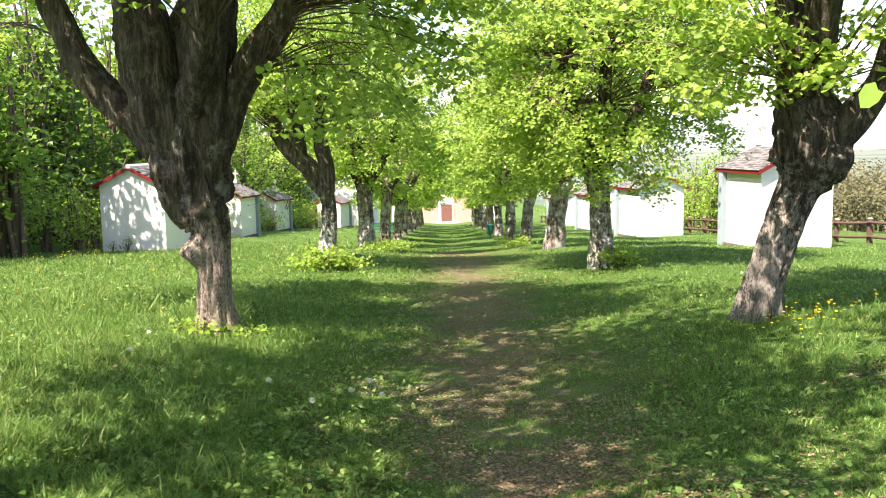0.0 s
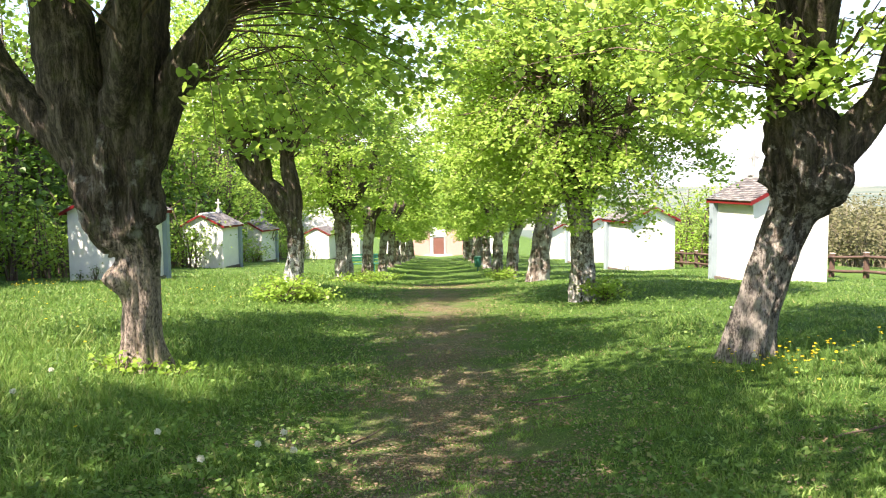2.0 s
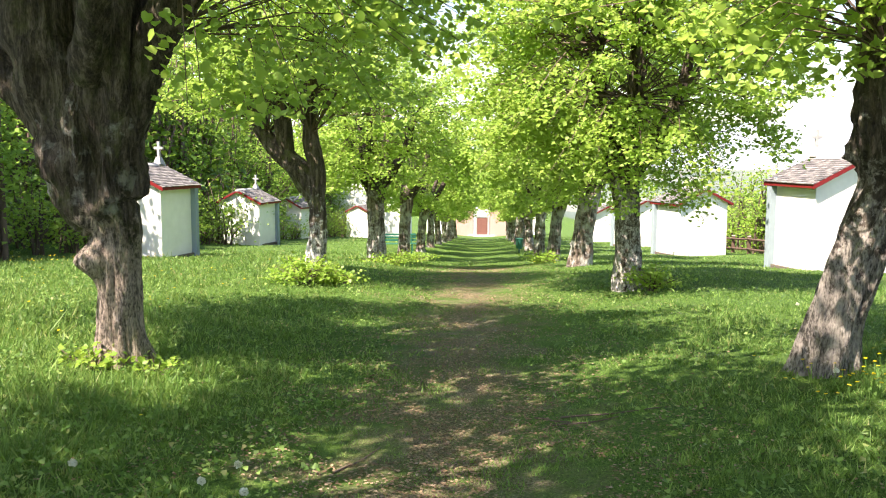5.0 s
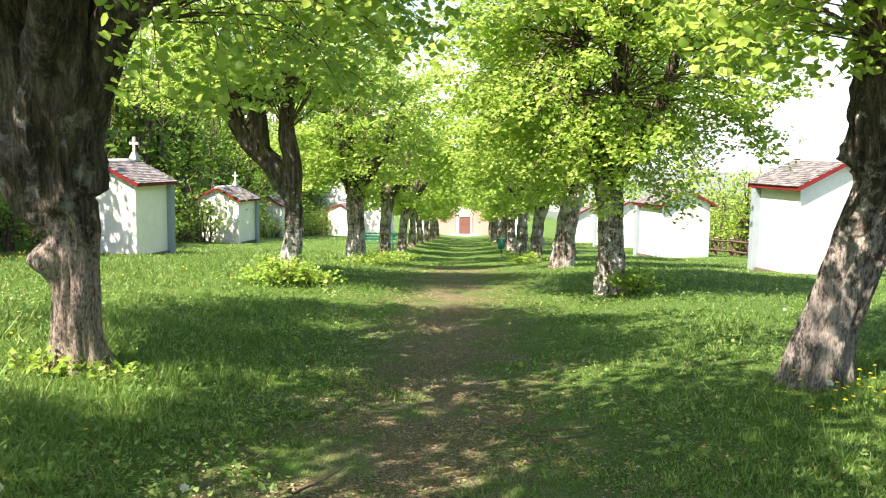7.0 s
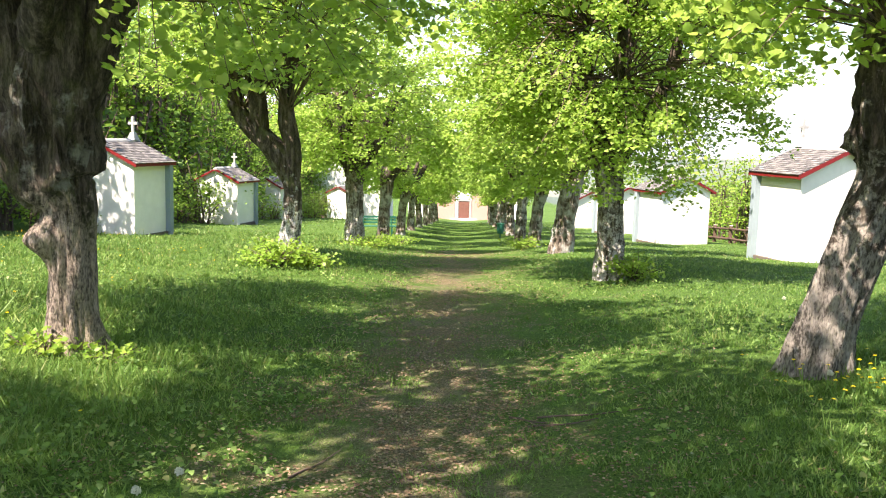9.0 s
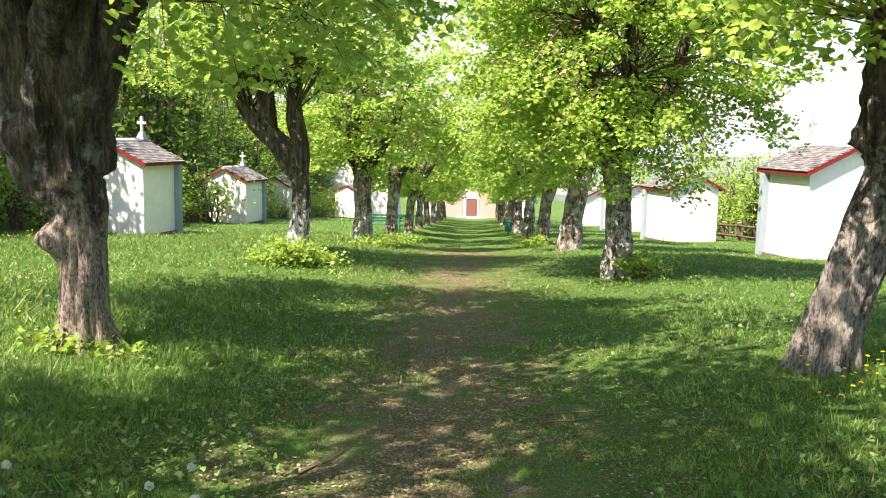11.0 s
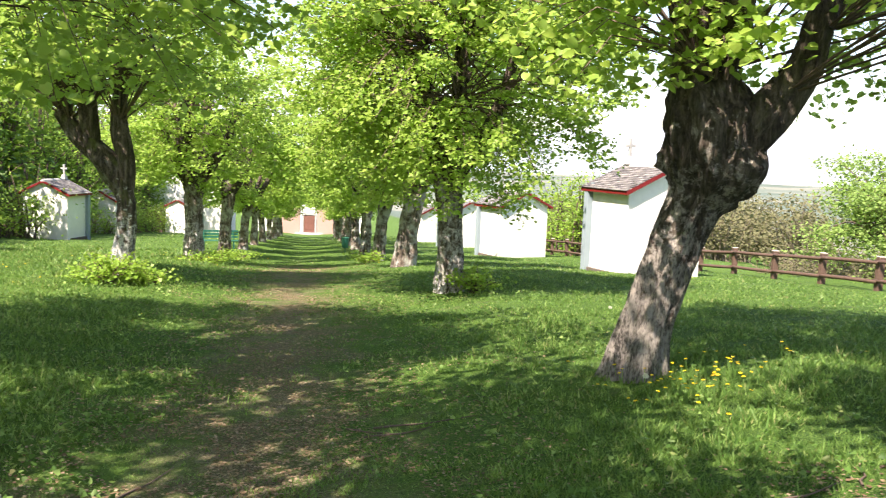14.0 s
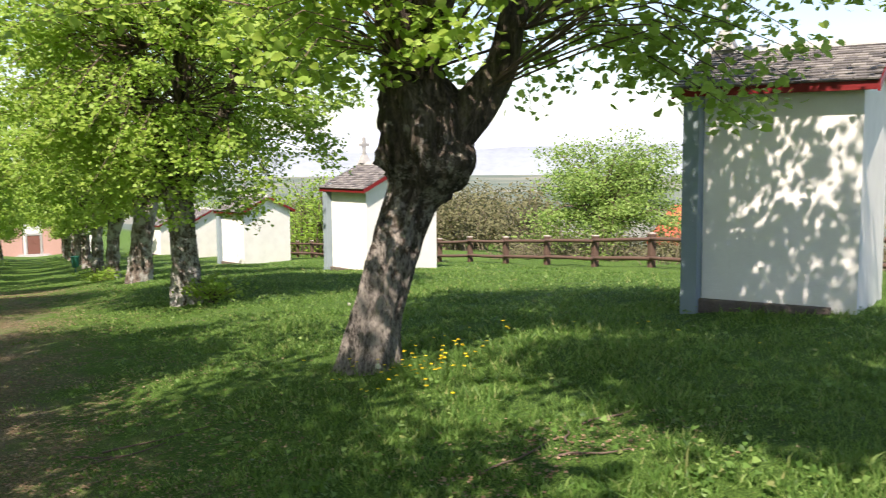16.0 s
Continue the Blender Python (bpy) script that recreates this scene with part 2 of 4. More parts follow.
def big_mesh(name, verts, faces, mat, smooth=False):
    """A mesh from arrays; all faces have the same number of corners."""
    verts, faces = np.asarray(verts, np.float32), np.asarray(faces, np.int32)
    me = bpy.data.meshes.new(name)
    k = faces.shape[1]
    me.vertices.add(len(verts)), me.loops.add(faces.size), me.polygons.add(len(faces))
    me.vertices.foreach_set("co", verts.ravel())
    me.loops.foreach_set("vertex_index", faces.ravel())
    me.polygons.foreach_set("loop_start", np.arange(0, faces.size, k, dtype=np.int32))
    me.update(calc_edges=True)
    me.materials.append(mat)
    if smooth:
        me.shade_smooth()
    return me


def part(name, what, material, parent, label=""):
    """Links a bmesh or a mesh as one mesh object under a thing or a part."""
    if isinstance(what, bmesh.types.BMesh):
        me = bpy.data.meshes.new(name)
        what.to_mesh(me)
        what.free()
        me.materials.append(material)
    else:
        me = what
    ob = new(name, me)
    ob.parent = parent
    if label:
        tagged(ob, label)
    return ob


def thing(name, m, label, category, group="", kind=""):
    ob = new(name)
    ob.matrix_world = m
    return tagged(ob, label, category, group, kind)


def box(bm, x0, x1, y0, y1, z0, z1, bevel=0.0):
    r = bmesh.ops.create_cube(bm, size=1, matrix=Matrix.LocRotScale(((x0 + x1) / 2, (y0 + y1) / 2, (z0 + z1) / 2), None, (x1 - x0, y1 - y0, z1 - z0)))
    if bevel:
        es = {e for v in r["verts"] for e in v.link_edges}
        bmesh.ops.bevel(bm, geom=list(es), offset=bevel, segments=2, affect="EDGES", profile=0.6)
    return bm


def prism(bm, outline, y0, y1):
    """A prism of an outline of (x, z) points between two y."""
    a = [bm.verts.new((x, y0, z)) for x, z in outline]
    b = [bm.verts.new((x, y1, z)) for x, z in outline]
    n = len(outline)
    bm.faces.new(a), bm.faces.new(b[::-1])
    for i in range(n):
        bm.faces.new((a[i], b[i], b[(i + 1) % n], a[(i + 1) % n]))
    bmesh.ops.recalc_face_normals(bm, faces=bm.faces)
    return bm


def smooth_spine(points, step):
    """Points (x, y, z, r) resampled on a smooth curve."""
    p = np.array(points, float)
    d = np.r_[0, np.cumsum(np.linalg.norm(np.diff(p[:, :3], axis=0), axis=1))]
    s = np.linspace(0, d[-1], max(3, int(d[-1] / step) + 1))
    out = []
    for v in s:
        i = min(len(p) - 2, max(0, int(np.searchsorted(d, v) - 1)))
        t = (v - d[i]) / max(1e-9, d[i + 1] - d[i])
        p0, p1, p2, p3 = p[max(0, i - 1)], p[i], p[i + 1], p[min(len(p) - 1, i + 2)]
        out.append(0.5 * (2 * p1 + (p2 - p0) * t + (2 * p0 - 5 * p1 + 4 * p2 - p3) * t * t + (3 * p1 - p0 - 3 * p2 + p3) * t ** 3))
    return np.array(out)


def tube(points, sides, step, rough=0.0, seed=0.0, knots=()):
    """A round limb along points (x, y, z, r), with bark ridges; returns vertices and quads, capped by its last ring drawn in."""
    s = smooth_spine(points, step)
    s[:, 3] = np.maximum(s[:, 3], 0.002)
    tan = np.gradient(s[:, :3], axis=0)
    tan /= np.linalg.norm(tan, axis=1)[:, None] + 1e-9
    ref = np.tile(np.array([0.0, 1.0, 0.0]), (len(s), 1))
    u = np.cross(ref, tan)
    u /= np.linalg.norm(u, axis=1)[:, None] + 1e-9
    w = np.cross(tan, u)
    a = np.linspace(0, 2 * np.pi, sides, endpoint=False)
    rad = np.repeat(s[:, 3:4], sides, 1)
    if rough:
        for i in range(len(s)):
            for j in range(sides):
                c, d = math.cos(a[j]), math.sin(a[j])
                q = Vector((c * 2.2 + seed, d * 2.2, s[i, 2] * 1.1))
                f = Vector((c * 7 + seed, d * 7, s[i, 2] * 1.6 + seed))
                rad[i, j] *= 1 + rough * (noise.noise(q) * 0.9 + (0.42 - abs(noise.noise(f))) * 0.85 + 0.22 * noise.noise(f * 2.7))
                if s[i, 3] > 0.26 and s[i, 2] > 0.5:
                    g = Vector((s[i, 0] + c * s[i, 3], s[i, 1] + d * s[i, 3], s[i, 2] * 0.7)) * 5.5
                    rad[i, j] += 0.07 * noise.noise(g) + 0.045 * abs(noise.noise(g * 2.3)) - 0.02
    v = s[:, None, :3] + rad[..., None] * (np.cos(a)[None, :, None] * u[:, None] + np.sin(a)[None, :, None] * w[:, None])
    for kx, ky, kz, kr, kh in knots:
        d = np.linalg.norm(v - np.array([kx, ky, kz]), axis=2)
        axis_pt = s[:, None, :3]
        out = v - axis_pt
        out /= np.linalg.norm(out, axis=2)[..., None] + 1e-9
        v = v + out * (kh * np.exp(-((d / kr) ** 2)))[..., None]
    v = v.reshape(-1, 3)
    i, j = np.meshgrid(np.arange(len(s) - 1), np.arange(sides), indexing="ij")
    k = (j + 1) % sides
    q = np.stack([i * sides + j, i * sides + k, (i + 1) * sides + k, (i + 1) * sides + j], -1).reshape(-1, 4)
    v = np.r_[v, s[-1:, :3]]
    top = (len(s) - 1) * sides
    caps = [[top + t, top + (t + 1) % sides, len(v) - 1, len(v) - 1] for t in range(sides)]
    return v, q, caps


def tube_mesh(name, points, sides, step, mat, rough=0.0, seed=0.0, knots=()):
    v, q, caps = tube(points, sides, step, rough, seed, knots)
    return mesh_of(name, v, [tuple(f) for f in q.tolist()] + [tuple(c[:3]) for c in caps], mat, True)


def join_tubes(name, lines, sides, step, mat):
    vs, qs, n = [], [], 0
    for pts in lines:
        v, q, _ = tube(pts, sides, step)
        vs.append(v), qs.append(q + n)
        n += len(v)
    return big_mesh(name, np.concatenate(vs), np.concatenate(qs), mat, True)


def leaf_arrays(centres, size, rng, flat=0.55, rich=False, droop=0.35):
    """Leaf blades at the centres: folded along the midrib, mostly facing up, each turned its own way."""
    n = len(centres)
    size = size * rng.uniform(0.65, 1.25, n)
    ang = rng.uniform(0, 2 * np.pi, n)
    ahead = np.stack([np.cos(ang), np.sin(ang), -droop + rng.normal(0, 0.45, n)], 1)
    ahead /= np.linalg.norm(ahead, axis=1)[:, None]
    up = np.stack([rng.normal(0, flat, n), rng.normal(0, flat, n), np.ones(n)], 1)
    side = np.cross(ahead, up)
    side /= np.linalg.norm(side, axis=1)[:, None]
    up = np.cross(side, ahead)
    if rich == 2:
        shape = ((0, 0, 0), (0.34, -0.11, 0.05), (0.56, 0.24, 0.12), (0.44, 0.68, 0.06), (0, 0.98, -0.12), (-0.44, 0.68, 0.06), (-0.56, 0.24, 0.12), (-0.34, -0.11, 0.05))
        tri = tuple((0, i, i + 1) for i in range(1, 7))
    elif rich:
        shape = ((0, 0, 0), (0.48, -0.1, 0.1), (0.5, 0.35, 0.12), (0, 1, -0.12), (-0.5, 0.35, 0.12), (-0.48, -0.1, 0.1))
        tri = ((0, 1, 2), (0, 2, 3), (0, 3, 4), (0, 4, 5))
    else:
        shape = ((0, -0.05, 0), (0.5, 0.4, 0.12), (0, 0.95, -0.08), (-0.5, 0.4, 0.12))
        tri = ((0, 1, 2), (0, 2, 3))
    v = np.stack([centres + size[:, None] * (sx * side + sy * ahead + sz * up) for sx, sy, sz in shape], 1)
    base = (np.arange(n) * len(shape))[:, None, None]
    return v.reshape(-1, 3), (base + np.array(tri)[None]).reshape(-1, 3)


def leaves_mesh(name, centres, size, mat, seed, **kw):
    v, f = leaf_arrays(np.asarray(centres), size, np.random.default_rng(seed), **kw)
    return big_mesh(name, v, f, mat)


def crown_lines(heads, centre, rx, rz, count, rng, low=-0.55):
    """Curved shoots from the pollard heads out to the skin of the crown."""
    lines = []
    heads = np.array(heads, float)
    while len(lines) < count:
        d = rng.normal(0, 1, 3)
        d /= np.linalg.norm(d)
        if d[2] < low:
            continue
        reach = rng.uniform(0.72, 1.08)
        end = np.array(centre) + d * np.array([rx, rx, rz]) * reach
        h = heads[np.argmin(np.linalg.norm(heads - end, axis=1) * rng.uniform(0.6, 1.4, len(heads)))]
        mid = (h + end) / 2 + np.array([0, 0, 0.35 * np.linalg.norm(end - h) * rng.uniform(0.1, 0.7)]) * (1 if d[2] < 0.5 else -0.1)
        lines.append(np.array([(*h, 0.018), (*mid, 0.011), (*end, 0.003)]))
    return lines


def leaves_along(lines, count, rng, start=0.3, spread=0.2):
    pick = rng.integers(0, len(lines), count)
    t = start + (1 - start) * rng.power(1.6, count)
    # leaves sit in sprays: several share one twig
    spray = rng.integers(0, 14, count)
    L = np.stack([l[:, :3] for l in lines])[pick]
    q = (np.floor(t * 9) + 0.5 + 0.3 * np.sin(spray * 2.4 + pick)) / 9
    q = np.clip(0.75 * q + 0.25 * t, 0, 1)[:, None]
    p = (1 - q) ** 2 * L[:, 0] + 2 * q * (1 - q) * L[:, 1] + q ** 2 * L[:, 2]
    off = rng.normal(0, 1, (count, 3)) * np.array([1, 1, 0.45]) * spread
    h = (pick * 37 + np.floor(t * 9) * 11 + spray) % 97
    tw = np.stack([np.cos(h * 2.1), np.sin(h * 2.1), 0.25 * np.sin(h * 5.3)], 1) * (rng.uniform(0.1, 1.0, count) * spread * 2.2)[:, None]
    return p + 0.55 * off + tw


# ---- ground ----
def ground_sheet():
    def steps(lo, hi, fine, far0, far1):
        c = np.arange(lo, hi, fine).tolist()
        v, s = hi, fine
        while v < far1:
            c.append(v)
            s *= 1.16
            v += s
        c.append(far1)
        v, s = lo - fine, fine
        while v > far0:
            c.append(v)
            s *= 1.16
            v -= s
        c.append(far0)
        return np.array(sorted(c))

    xs, ys = steps(-12, 16, 0.2, -3200, 3600), steps(-3, 34, 0.22, -2500, 3800)
    X, Y = np.meshgrid(xs, ys)
    Z = ground(X, Y)
    v = np.stack([X, Y, Z], -1).reshape(-1, 3)
    nx = len(xs)
    i, j = np.meshgrid(np.arange(len(ys) - 1), np.arange(nx - 1), indexing="ij")
    f = np.stack([i * nx + j, i * nx + j + 1, (i + 1) * nx + j + 1, (i + 1) * nx + j], -1).reshape(-1, 4)
    ob = new("ground", big_mesh("ground", v, f, M_GROUND, True))
    return tagged(ob, "mown green turf with a worn leaf-strewn earth path", "ground", kind="structure")


ground_sheet()


def hills():
    """Low wooded and blue hills that close the plain; haze is painted into their colours."""
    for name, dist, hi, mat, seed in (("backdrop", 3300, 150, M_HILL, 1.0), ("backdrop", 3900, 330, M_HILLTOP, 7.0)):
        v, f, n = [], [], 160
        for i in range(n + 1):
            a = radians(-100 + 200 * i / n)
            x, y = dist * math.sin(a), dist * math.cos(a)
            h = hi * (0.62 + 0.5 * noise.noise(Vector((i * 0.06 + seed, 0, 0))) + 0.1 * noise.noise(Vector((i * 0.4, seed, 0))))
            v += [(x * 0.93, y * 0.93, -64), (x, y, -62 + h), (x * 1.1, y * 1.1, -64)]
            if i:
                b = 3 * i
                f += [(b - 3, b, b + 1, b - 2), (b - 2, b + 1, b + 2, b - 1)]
        tagged(new(name, mesh_of(name, v, f, mat, True)), "line of hills on the horizon with blue haze in their colour", "hills", kind="structure")


hills()


# ---- trees of the avenue ----
def build_tree(name, at, trunk, limbs, crown, leaves, leaf_size, shoots, label, bark, seed, rich=False, knots=(), extra=(), sides=36, turn=0.0, group="avenue trees", spread=0.2, low=-0.55):
    """A pollarded lime: trunk, thick limbs, thin shoots, foliage. trunk and limbs are lists of (x, y, z, radius) from the foot."""
    rng = np.random.default_rng(seed)
    x, y = at
    t = thing(name, pose(x, y, gz(x, y), 0, 0, turn), label, "tree", group)
    part("trunk", tube_mesh("trunk", trunk, sides, 0.04, bark, 0.42, seed * 1.7, knots), bark, t)
    for i, limb in enumerate(limbs):
        part("limb", tube_mesh("limb", limb, 18, 0.07, M_BARK, 0.34, seed + i * 3.1), M_BARK, t)
    heads = [l[-1][:3] for l in limbs] + [l[-2][:3] for l in limbs] + [trunk[-1][:3]]
    centre, rx, rz = crown
    lines = crown_lines(heads, centre, rx, rz, shoots, rng, low)
    loose = [np.array(e, float) for e in extra]
    part("branchwork", join_tubes("branchwork", lines + loose, 3, 0.5, M_TWIG), M_TWIG, t)
    pts = leaves_along(lines, leaves, rng, 0.3, spread)
    if loose:
        pts = np.r_[pts, leaves_along(loose, 65 * len(loose), rng, 0.45, 0.16)]
    part("foliage", leaves_mesh("foliage", pts, leaf_size, M_LEAF, seed, rich=rich), M_LEAF, t)
    return t


TREE_LABEL = "old pollarded lime tree with fresh bright green leaves"
def skirt(head, count, seed, zlo, zhi, lo=1.4, hi=3.3, start=0.0, end=360.0):
    """Thin drooping shoots all round a pollard head."""
    r, out = random.Random(seed), []
    for i in range(count):
        a, q = radians(r.uniform(start, end)), r.uniform(lo, hi)
        x, y, z = head
        e = (x + q * math.cos(a), y + q * math.sin(a), r.uniform(zlo, zhi))
        m = (x + 0.55 * q * math.cos(a), y + 0.55 * q * math.sin(a), max(z, e[2]) + r.uniform(0.05, 0.5))
        out.append([(x + 0.15 * math.cos(a), y + 0.15 * math.sin(a), z, 0.014), (*m, 0.008), (*e, 0.003)])
    return out


left_trunk = [(0.03, 0, -0.15, 0.31), (0.02, 0, 0.05, 0.25), (0.01, 0, 0.4, 0.205), (0.0, 0, 1.0, 0.188), (-0.01, 0, 1.3, 0.188), (-0.06, 0, 1.42, 0.25), (-0.12, 0, 1.54, 0.335), (-0.17, 0, 1.9, 0.405), (-0.2, 0, 2.35, 0.42), (-0.2, 0.05, 2.7, 0.36), (-0.2, 0.1, 3.1, 0.25)]
left_limbs = [
    [(-0.25, 0.03, 1.8, 0.16), (-0.45, 0.05, 2.1, 0.23), (-0.85, 0.1, 2.6, 0.215), (-1.4, 0.1, 3.1, 0.2), (-1.68, 0.1, 3.6, 0.165), (-2.0, 0.1, 4.4, 0.12), (-2.2, 0.2, 5.3, 0.07)],
    [(-0.26, 0, 1.7, 0.14), (-0.36, -0.06, 2.15, 0.28), (-0.52, -0.08, 2.8, 0.35), (-0.66, -0.12, 3.5, 0.34), (-0.8, -0.2, 4.4, 0.18), (-1.0, -0.3, 5.4, 0.09)],
    [(-0.12, 0, 1.7, 0.14), (-0.04, -0.06, 2.15, 0.26), (0.03, -0.1, 2.8, 0.32), (0.1, -0.08, 3.6, 0.31), (0.25, 0.0, 4.6, 0.16), (0.3, 0.1, 5.8, 0.08)],
    [(-0.1, -0.02, 2.0, 0.14), (0.1, -0.05, 2.3, 0.21), (0.38, -0.1, 2.9, 0.19), (0.72, -0.2, 3.4, 0.17), (1.1, -0.2, 3.95, 0.14), (1.35, -0.3, 4.8, 0.08)],
    [(-0.2, 0.2, 2.5, 0.3), (-0.25, 0.3, 3.4, 0.36), (-0.22, 0.5, 3.9, 0.26), (-0.2, 0.7, 4.4, 0.16), (-0.2, 0.8, 5.4, 0.08)],
    [(-0.1, -0.3, 2.75, 0.15), (0.25, -0.8, 3.5, 0.13), (0.5, -1.2, 4.4, 0.08)],
]
left_extra = [[(0.9, -0.2, 3.7, 0.016), (2.2, -0.5, 3.5 + 0.14 * i, 0.01), (3.3 + 0.2 * (i % 3), -0.9 + 0.5 * (i % 4), 2.75 + 0.22 * i, 0.003)] for i in range(7)]
left_extra += [[(-1.7, 0.1, 3.6, 0.014), (-2.6, 0.1 * i, 3.9, 0.008), (-3.2 - 0.1 * i, -0.8 + 0.4 * i, 3.0 + 0.15 * i, 0.003)] for i in range(6)]
left_extra += [[(1.0, -0.2, 3.85, 0.014), (1.9, 0.3 * i - 0.6, 4.1, 0.008), (2.6 + 0.25 * (i % 4), 0.5 * i - 1.5, 3.0 + 0.13 * (i % 5), 0.003)] for i in range(9)]
left_extra += skirt((0.75, -0.2, 3.3), 9, 83, 2.15, 2.9, 0.7, 2.2, -70, 75) + skirt((0.6, 0.1, 3.2), 8, 84, 2.6, 3.6, 1.6, 3.2, -30, 80)
left_extra += skirt((0.9, -0.2, 3.9), 26, 91, 3.4, 4.8, 1.8, 4.6, -45, 40)
# extra shoots above the view, added only to shade the head and limbs
left_extra += skirt((-1.2, -1.2, 4.5), 60, 71, 4.4, 6.0, 0.3, 1.7)
build_tree("lime_tree", (-2.53, 9.25), left_trunk, left_limbs, ((-0.2, 0, 4.9), 3.4, 2.7), 24000, 0.075, 130,
           "old lime tree with burled trunk and heavy spreading limbs", M_BARK_OLD, 3, 2,
           ((-0.18, -0.12, 1.02, 0.15, 0.2), (0.05, -0.25, 0.75, 0.15, 0.03), (-0.5, -0.3, 1.9, 0.25, 0.08), (0.15, -0.3, 2.3, 0.2, 0.08), *[(-0.02, -0.4, 1.62 + 0.13 * i, 0.1, -0.13) for i in range(9)]), left_extra, 64, 0.0, low=-0.42)

right_trunk = [(-0.03, 0, -0.15, 0.27), (-0.01, 0, 0.05, 0.235), (0.03, 0, 0.35, 0.205), (0.15, 0, 0.8, 0.195), (0.27, 0, 1.2, 0.19), (0.37, 0, 1.46, 0.195), (0.42, 0, 1.58, 0.27), (0.455, 0, 1.74, 0.36), (0.45, 0, 2.05, 0.365), (0.4, 0, 2.35, 0.29), (0.35, 0, 2.65, 0.2), (0.36, 0, 3.1, 0.18), (0.42, 0, 3.7, 0.15), (0.45, 0.1, 4.6, 0.1)]
right_limbs = [
    [(0.66, -0.05, 2.0, 0.2), (0.9, -0.05, 2.25, 0.165), (1.12, 0, 2.55, 0.135), (1.2, 0, 2.9, 0.12), (1.35, 0.1, 3.4, 0.105), (1.5, 0.2, 4.4, 0.07)],
    [(0.36, 0, 2.55, 0.18), (0.15, -0.1, 3.3, 0.14), (-0.1, -0.2, 4.1, 0.1), (-0.3, -0.2, 5.0, 0.06)],
    [(0.5, 0.1, 2.7, 0.17), (0.65, 0.6, 3.6, 0.13), (0.8, 1.0, 4.4, 0.08)],
    [(0.46, -0.1, 2.6, 0.16), (0.55, -0.6, 3.5, 0.12), (0.65, -1.0, 4.5, 0.07)],
]
right_extra = [[(0.95, -0.05, 2.35, 0.015), (2.0, -0.3 - 0.1 * i, 2.75 + 0.1 * (i % 5), 0.009), (3.1 + 0.3 * (i % 4), -0.7 + 0.22 * i, 2.05 + 0.2 * (i % 6), 0.003)] for i in range(9)]
right_extra += [[(0.4, -0.35, 2.45, 0.012), (-0.3, -0.8, 2.75 + 0.1 * i, 0.007), (-0.7 - 0.15 * i, -1.0 + 0.3 * i, 2.3 + 0.18 * i, 0.003)] for i in range(4)]
# the last of these skirts hangs out of view, added to cast shade
right_extra += skirt((0.5, 0, 2.6), 10, 1, 2.2, 3.5, 0.8, 1.7) + skirt((0.5, 0.1, 2.6), 14, 4, 2.1, 3.6, 1.4, 3.2, -15, 200) + skirt((1.2, 0, 2.9), 24, 2, 2.2, 3.8, 1.2, 3.4, -70, 80) + skirt((1.3, -0.2, 3.6), 22, 6, 3.5, 5.0, 1.6, 3.8, -62, -8)
# sprouts of broad leaves close round the head, and sprays that hang towards the path
right_extra += skirt((0.42, -0.15, 2.45), 6, 81, 2.3, 3.1, 0.4, 1.1, 170, 330) + skirt((0.3, -0.1, 2.7), 7, 82, 2.3, 3.5, 0.5, 1.7, 110, 260)
right_extra += skirt((0.4, -0.1, 2.5), 9, 73, 2.7, 4.0, 1.2, 2.3, 195, 255)
build_tree("lime_tree", (3.96, 8.42), right_trunk, right_limbs, ((1.2, 0.5, 5.0), 2.9, 2.6), 18000, 0.075, 120,
           "leaning lime tree with a burl like a collar", M_BARK_LEAN, 5, 2,
           ((0.15, -0.35, 1.8, 0.2, 0.08), (0.7, -0.25, 1.75, 0.22, 0.12), (0.3, -0.3, 2.2, 0.2, 0.06)), right_extra, 64, -14.0, low=-0.38)


def pollard(seed, lean, height, wide, low_crown, leaves, size, shoots, bark, radius=0.23, rich=False):
    """Trunk, limbs and crown of an ordinary tree of the avenue."""
    r = random.Random(seed)
    lx, ly = lean
    h = height
    trunk = [(0, 0, -0.15, radius * 1.5), (0, 0, 0.05, radius * 1.2), (lx * 0.2, ly * 0.2, h * 0.3, radius), (lx * 0.6, ly * 0.6, h * 0.7, radius * 0.92), (lx, ly, h, radius * 1.15), (lx * 1.1, ly * 1.1, h + 0.35, radius * 1.3), (lx * 1.1, ly * 1.1, h + 0.7, radius * 0.9)]
    limbs = []
    for i in range(5):
        a = i * 2 * math.pi / 5 + r.uniform(-0.4, 0.4)
        s, q = r.uniform(0.5, 0.9), radius * r.uniform(0.45, 0.7)
        bx, by = lx + 0.12 * math.cos(a), ly + 0.12 * math.sin(a)
        limbs.append([(bx, by, h + 0.2, q * 1.3), (bx + s * 0.5 * math.cos(a), by + s * 0.5 * math.sin(a), h + 0.7, q), (bx + s * math.cos(a), by + s * math.sin(a), h + 1.4, q * 0.8), (bx + s * 1.3 * math.cos(a), by + s * 1.3 * math.sin(a), h + 2.3, q * 0.5)])
    return dict(trunk=trunk, limbs=limbs, crown=((lx, ly, low_crown[0]), wide, low_crown[1]), leaves=leaves, leaf_size=size, shoots=shoots, bark=bark, rich=rich)


def plant(at, spec, seed, name="lime_tree", label=TREE_LABEL, **kw):
    return build_tree(name, at, spec["trunk"], spec["limbs"], spec["crown"], spec["leaves"], spec["leaf_size"], spec["shoots"], label, spec["bark"], seed, spec["rich"], sides=26, **kw)


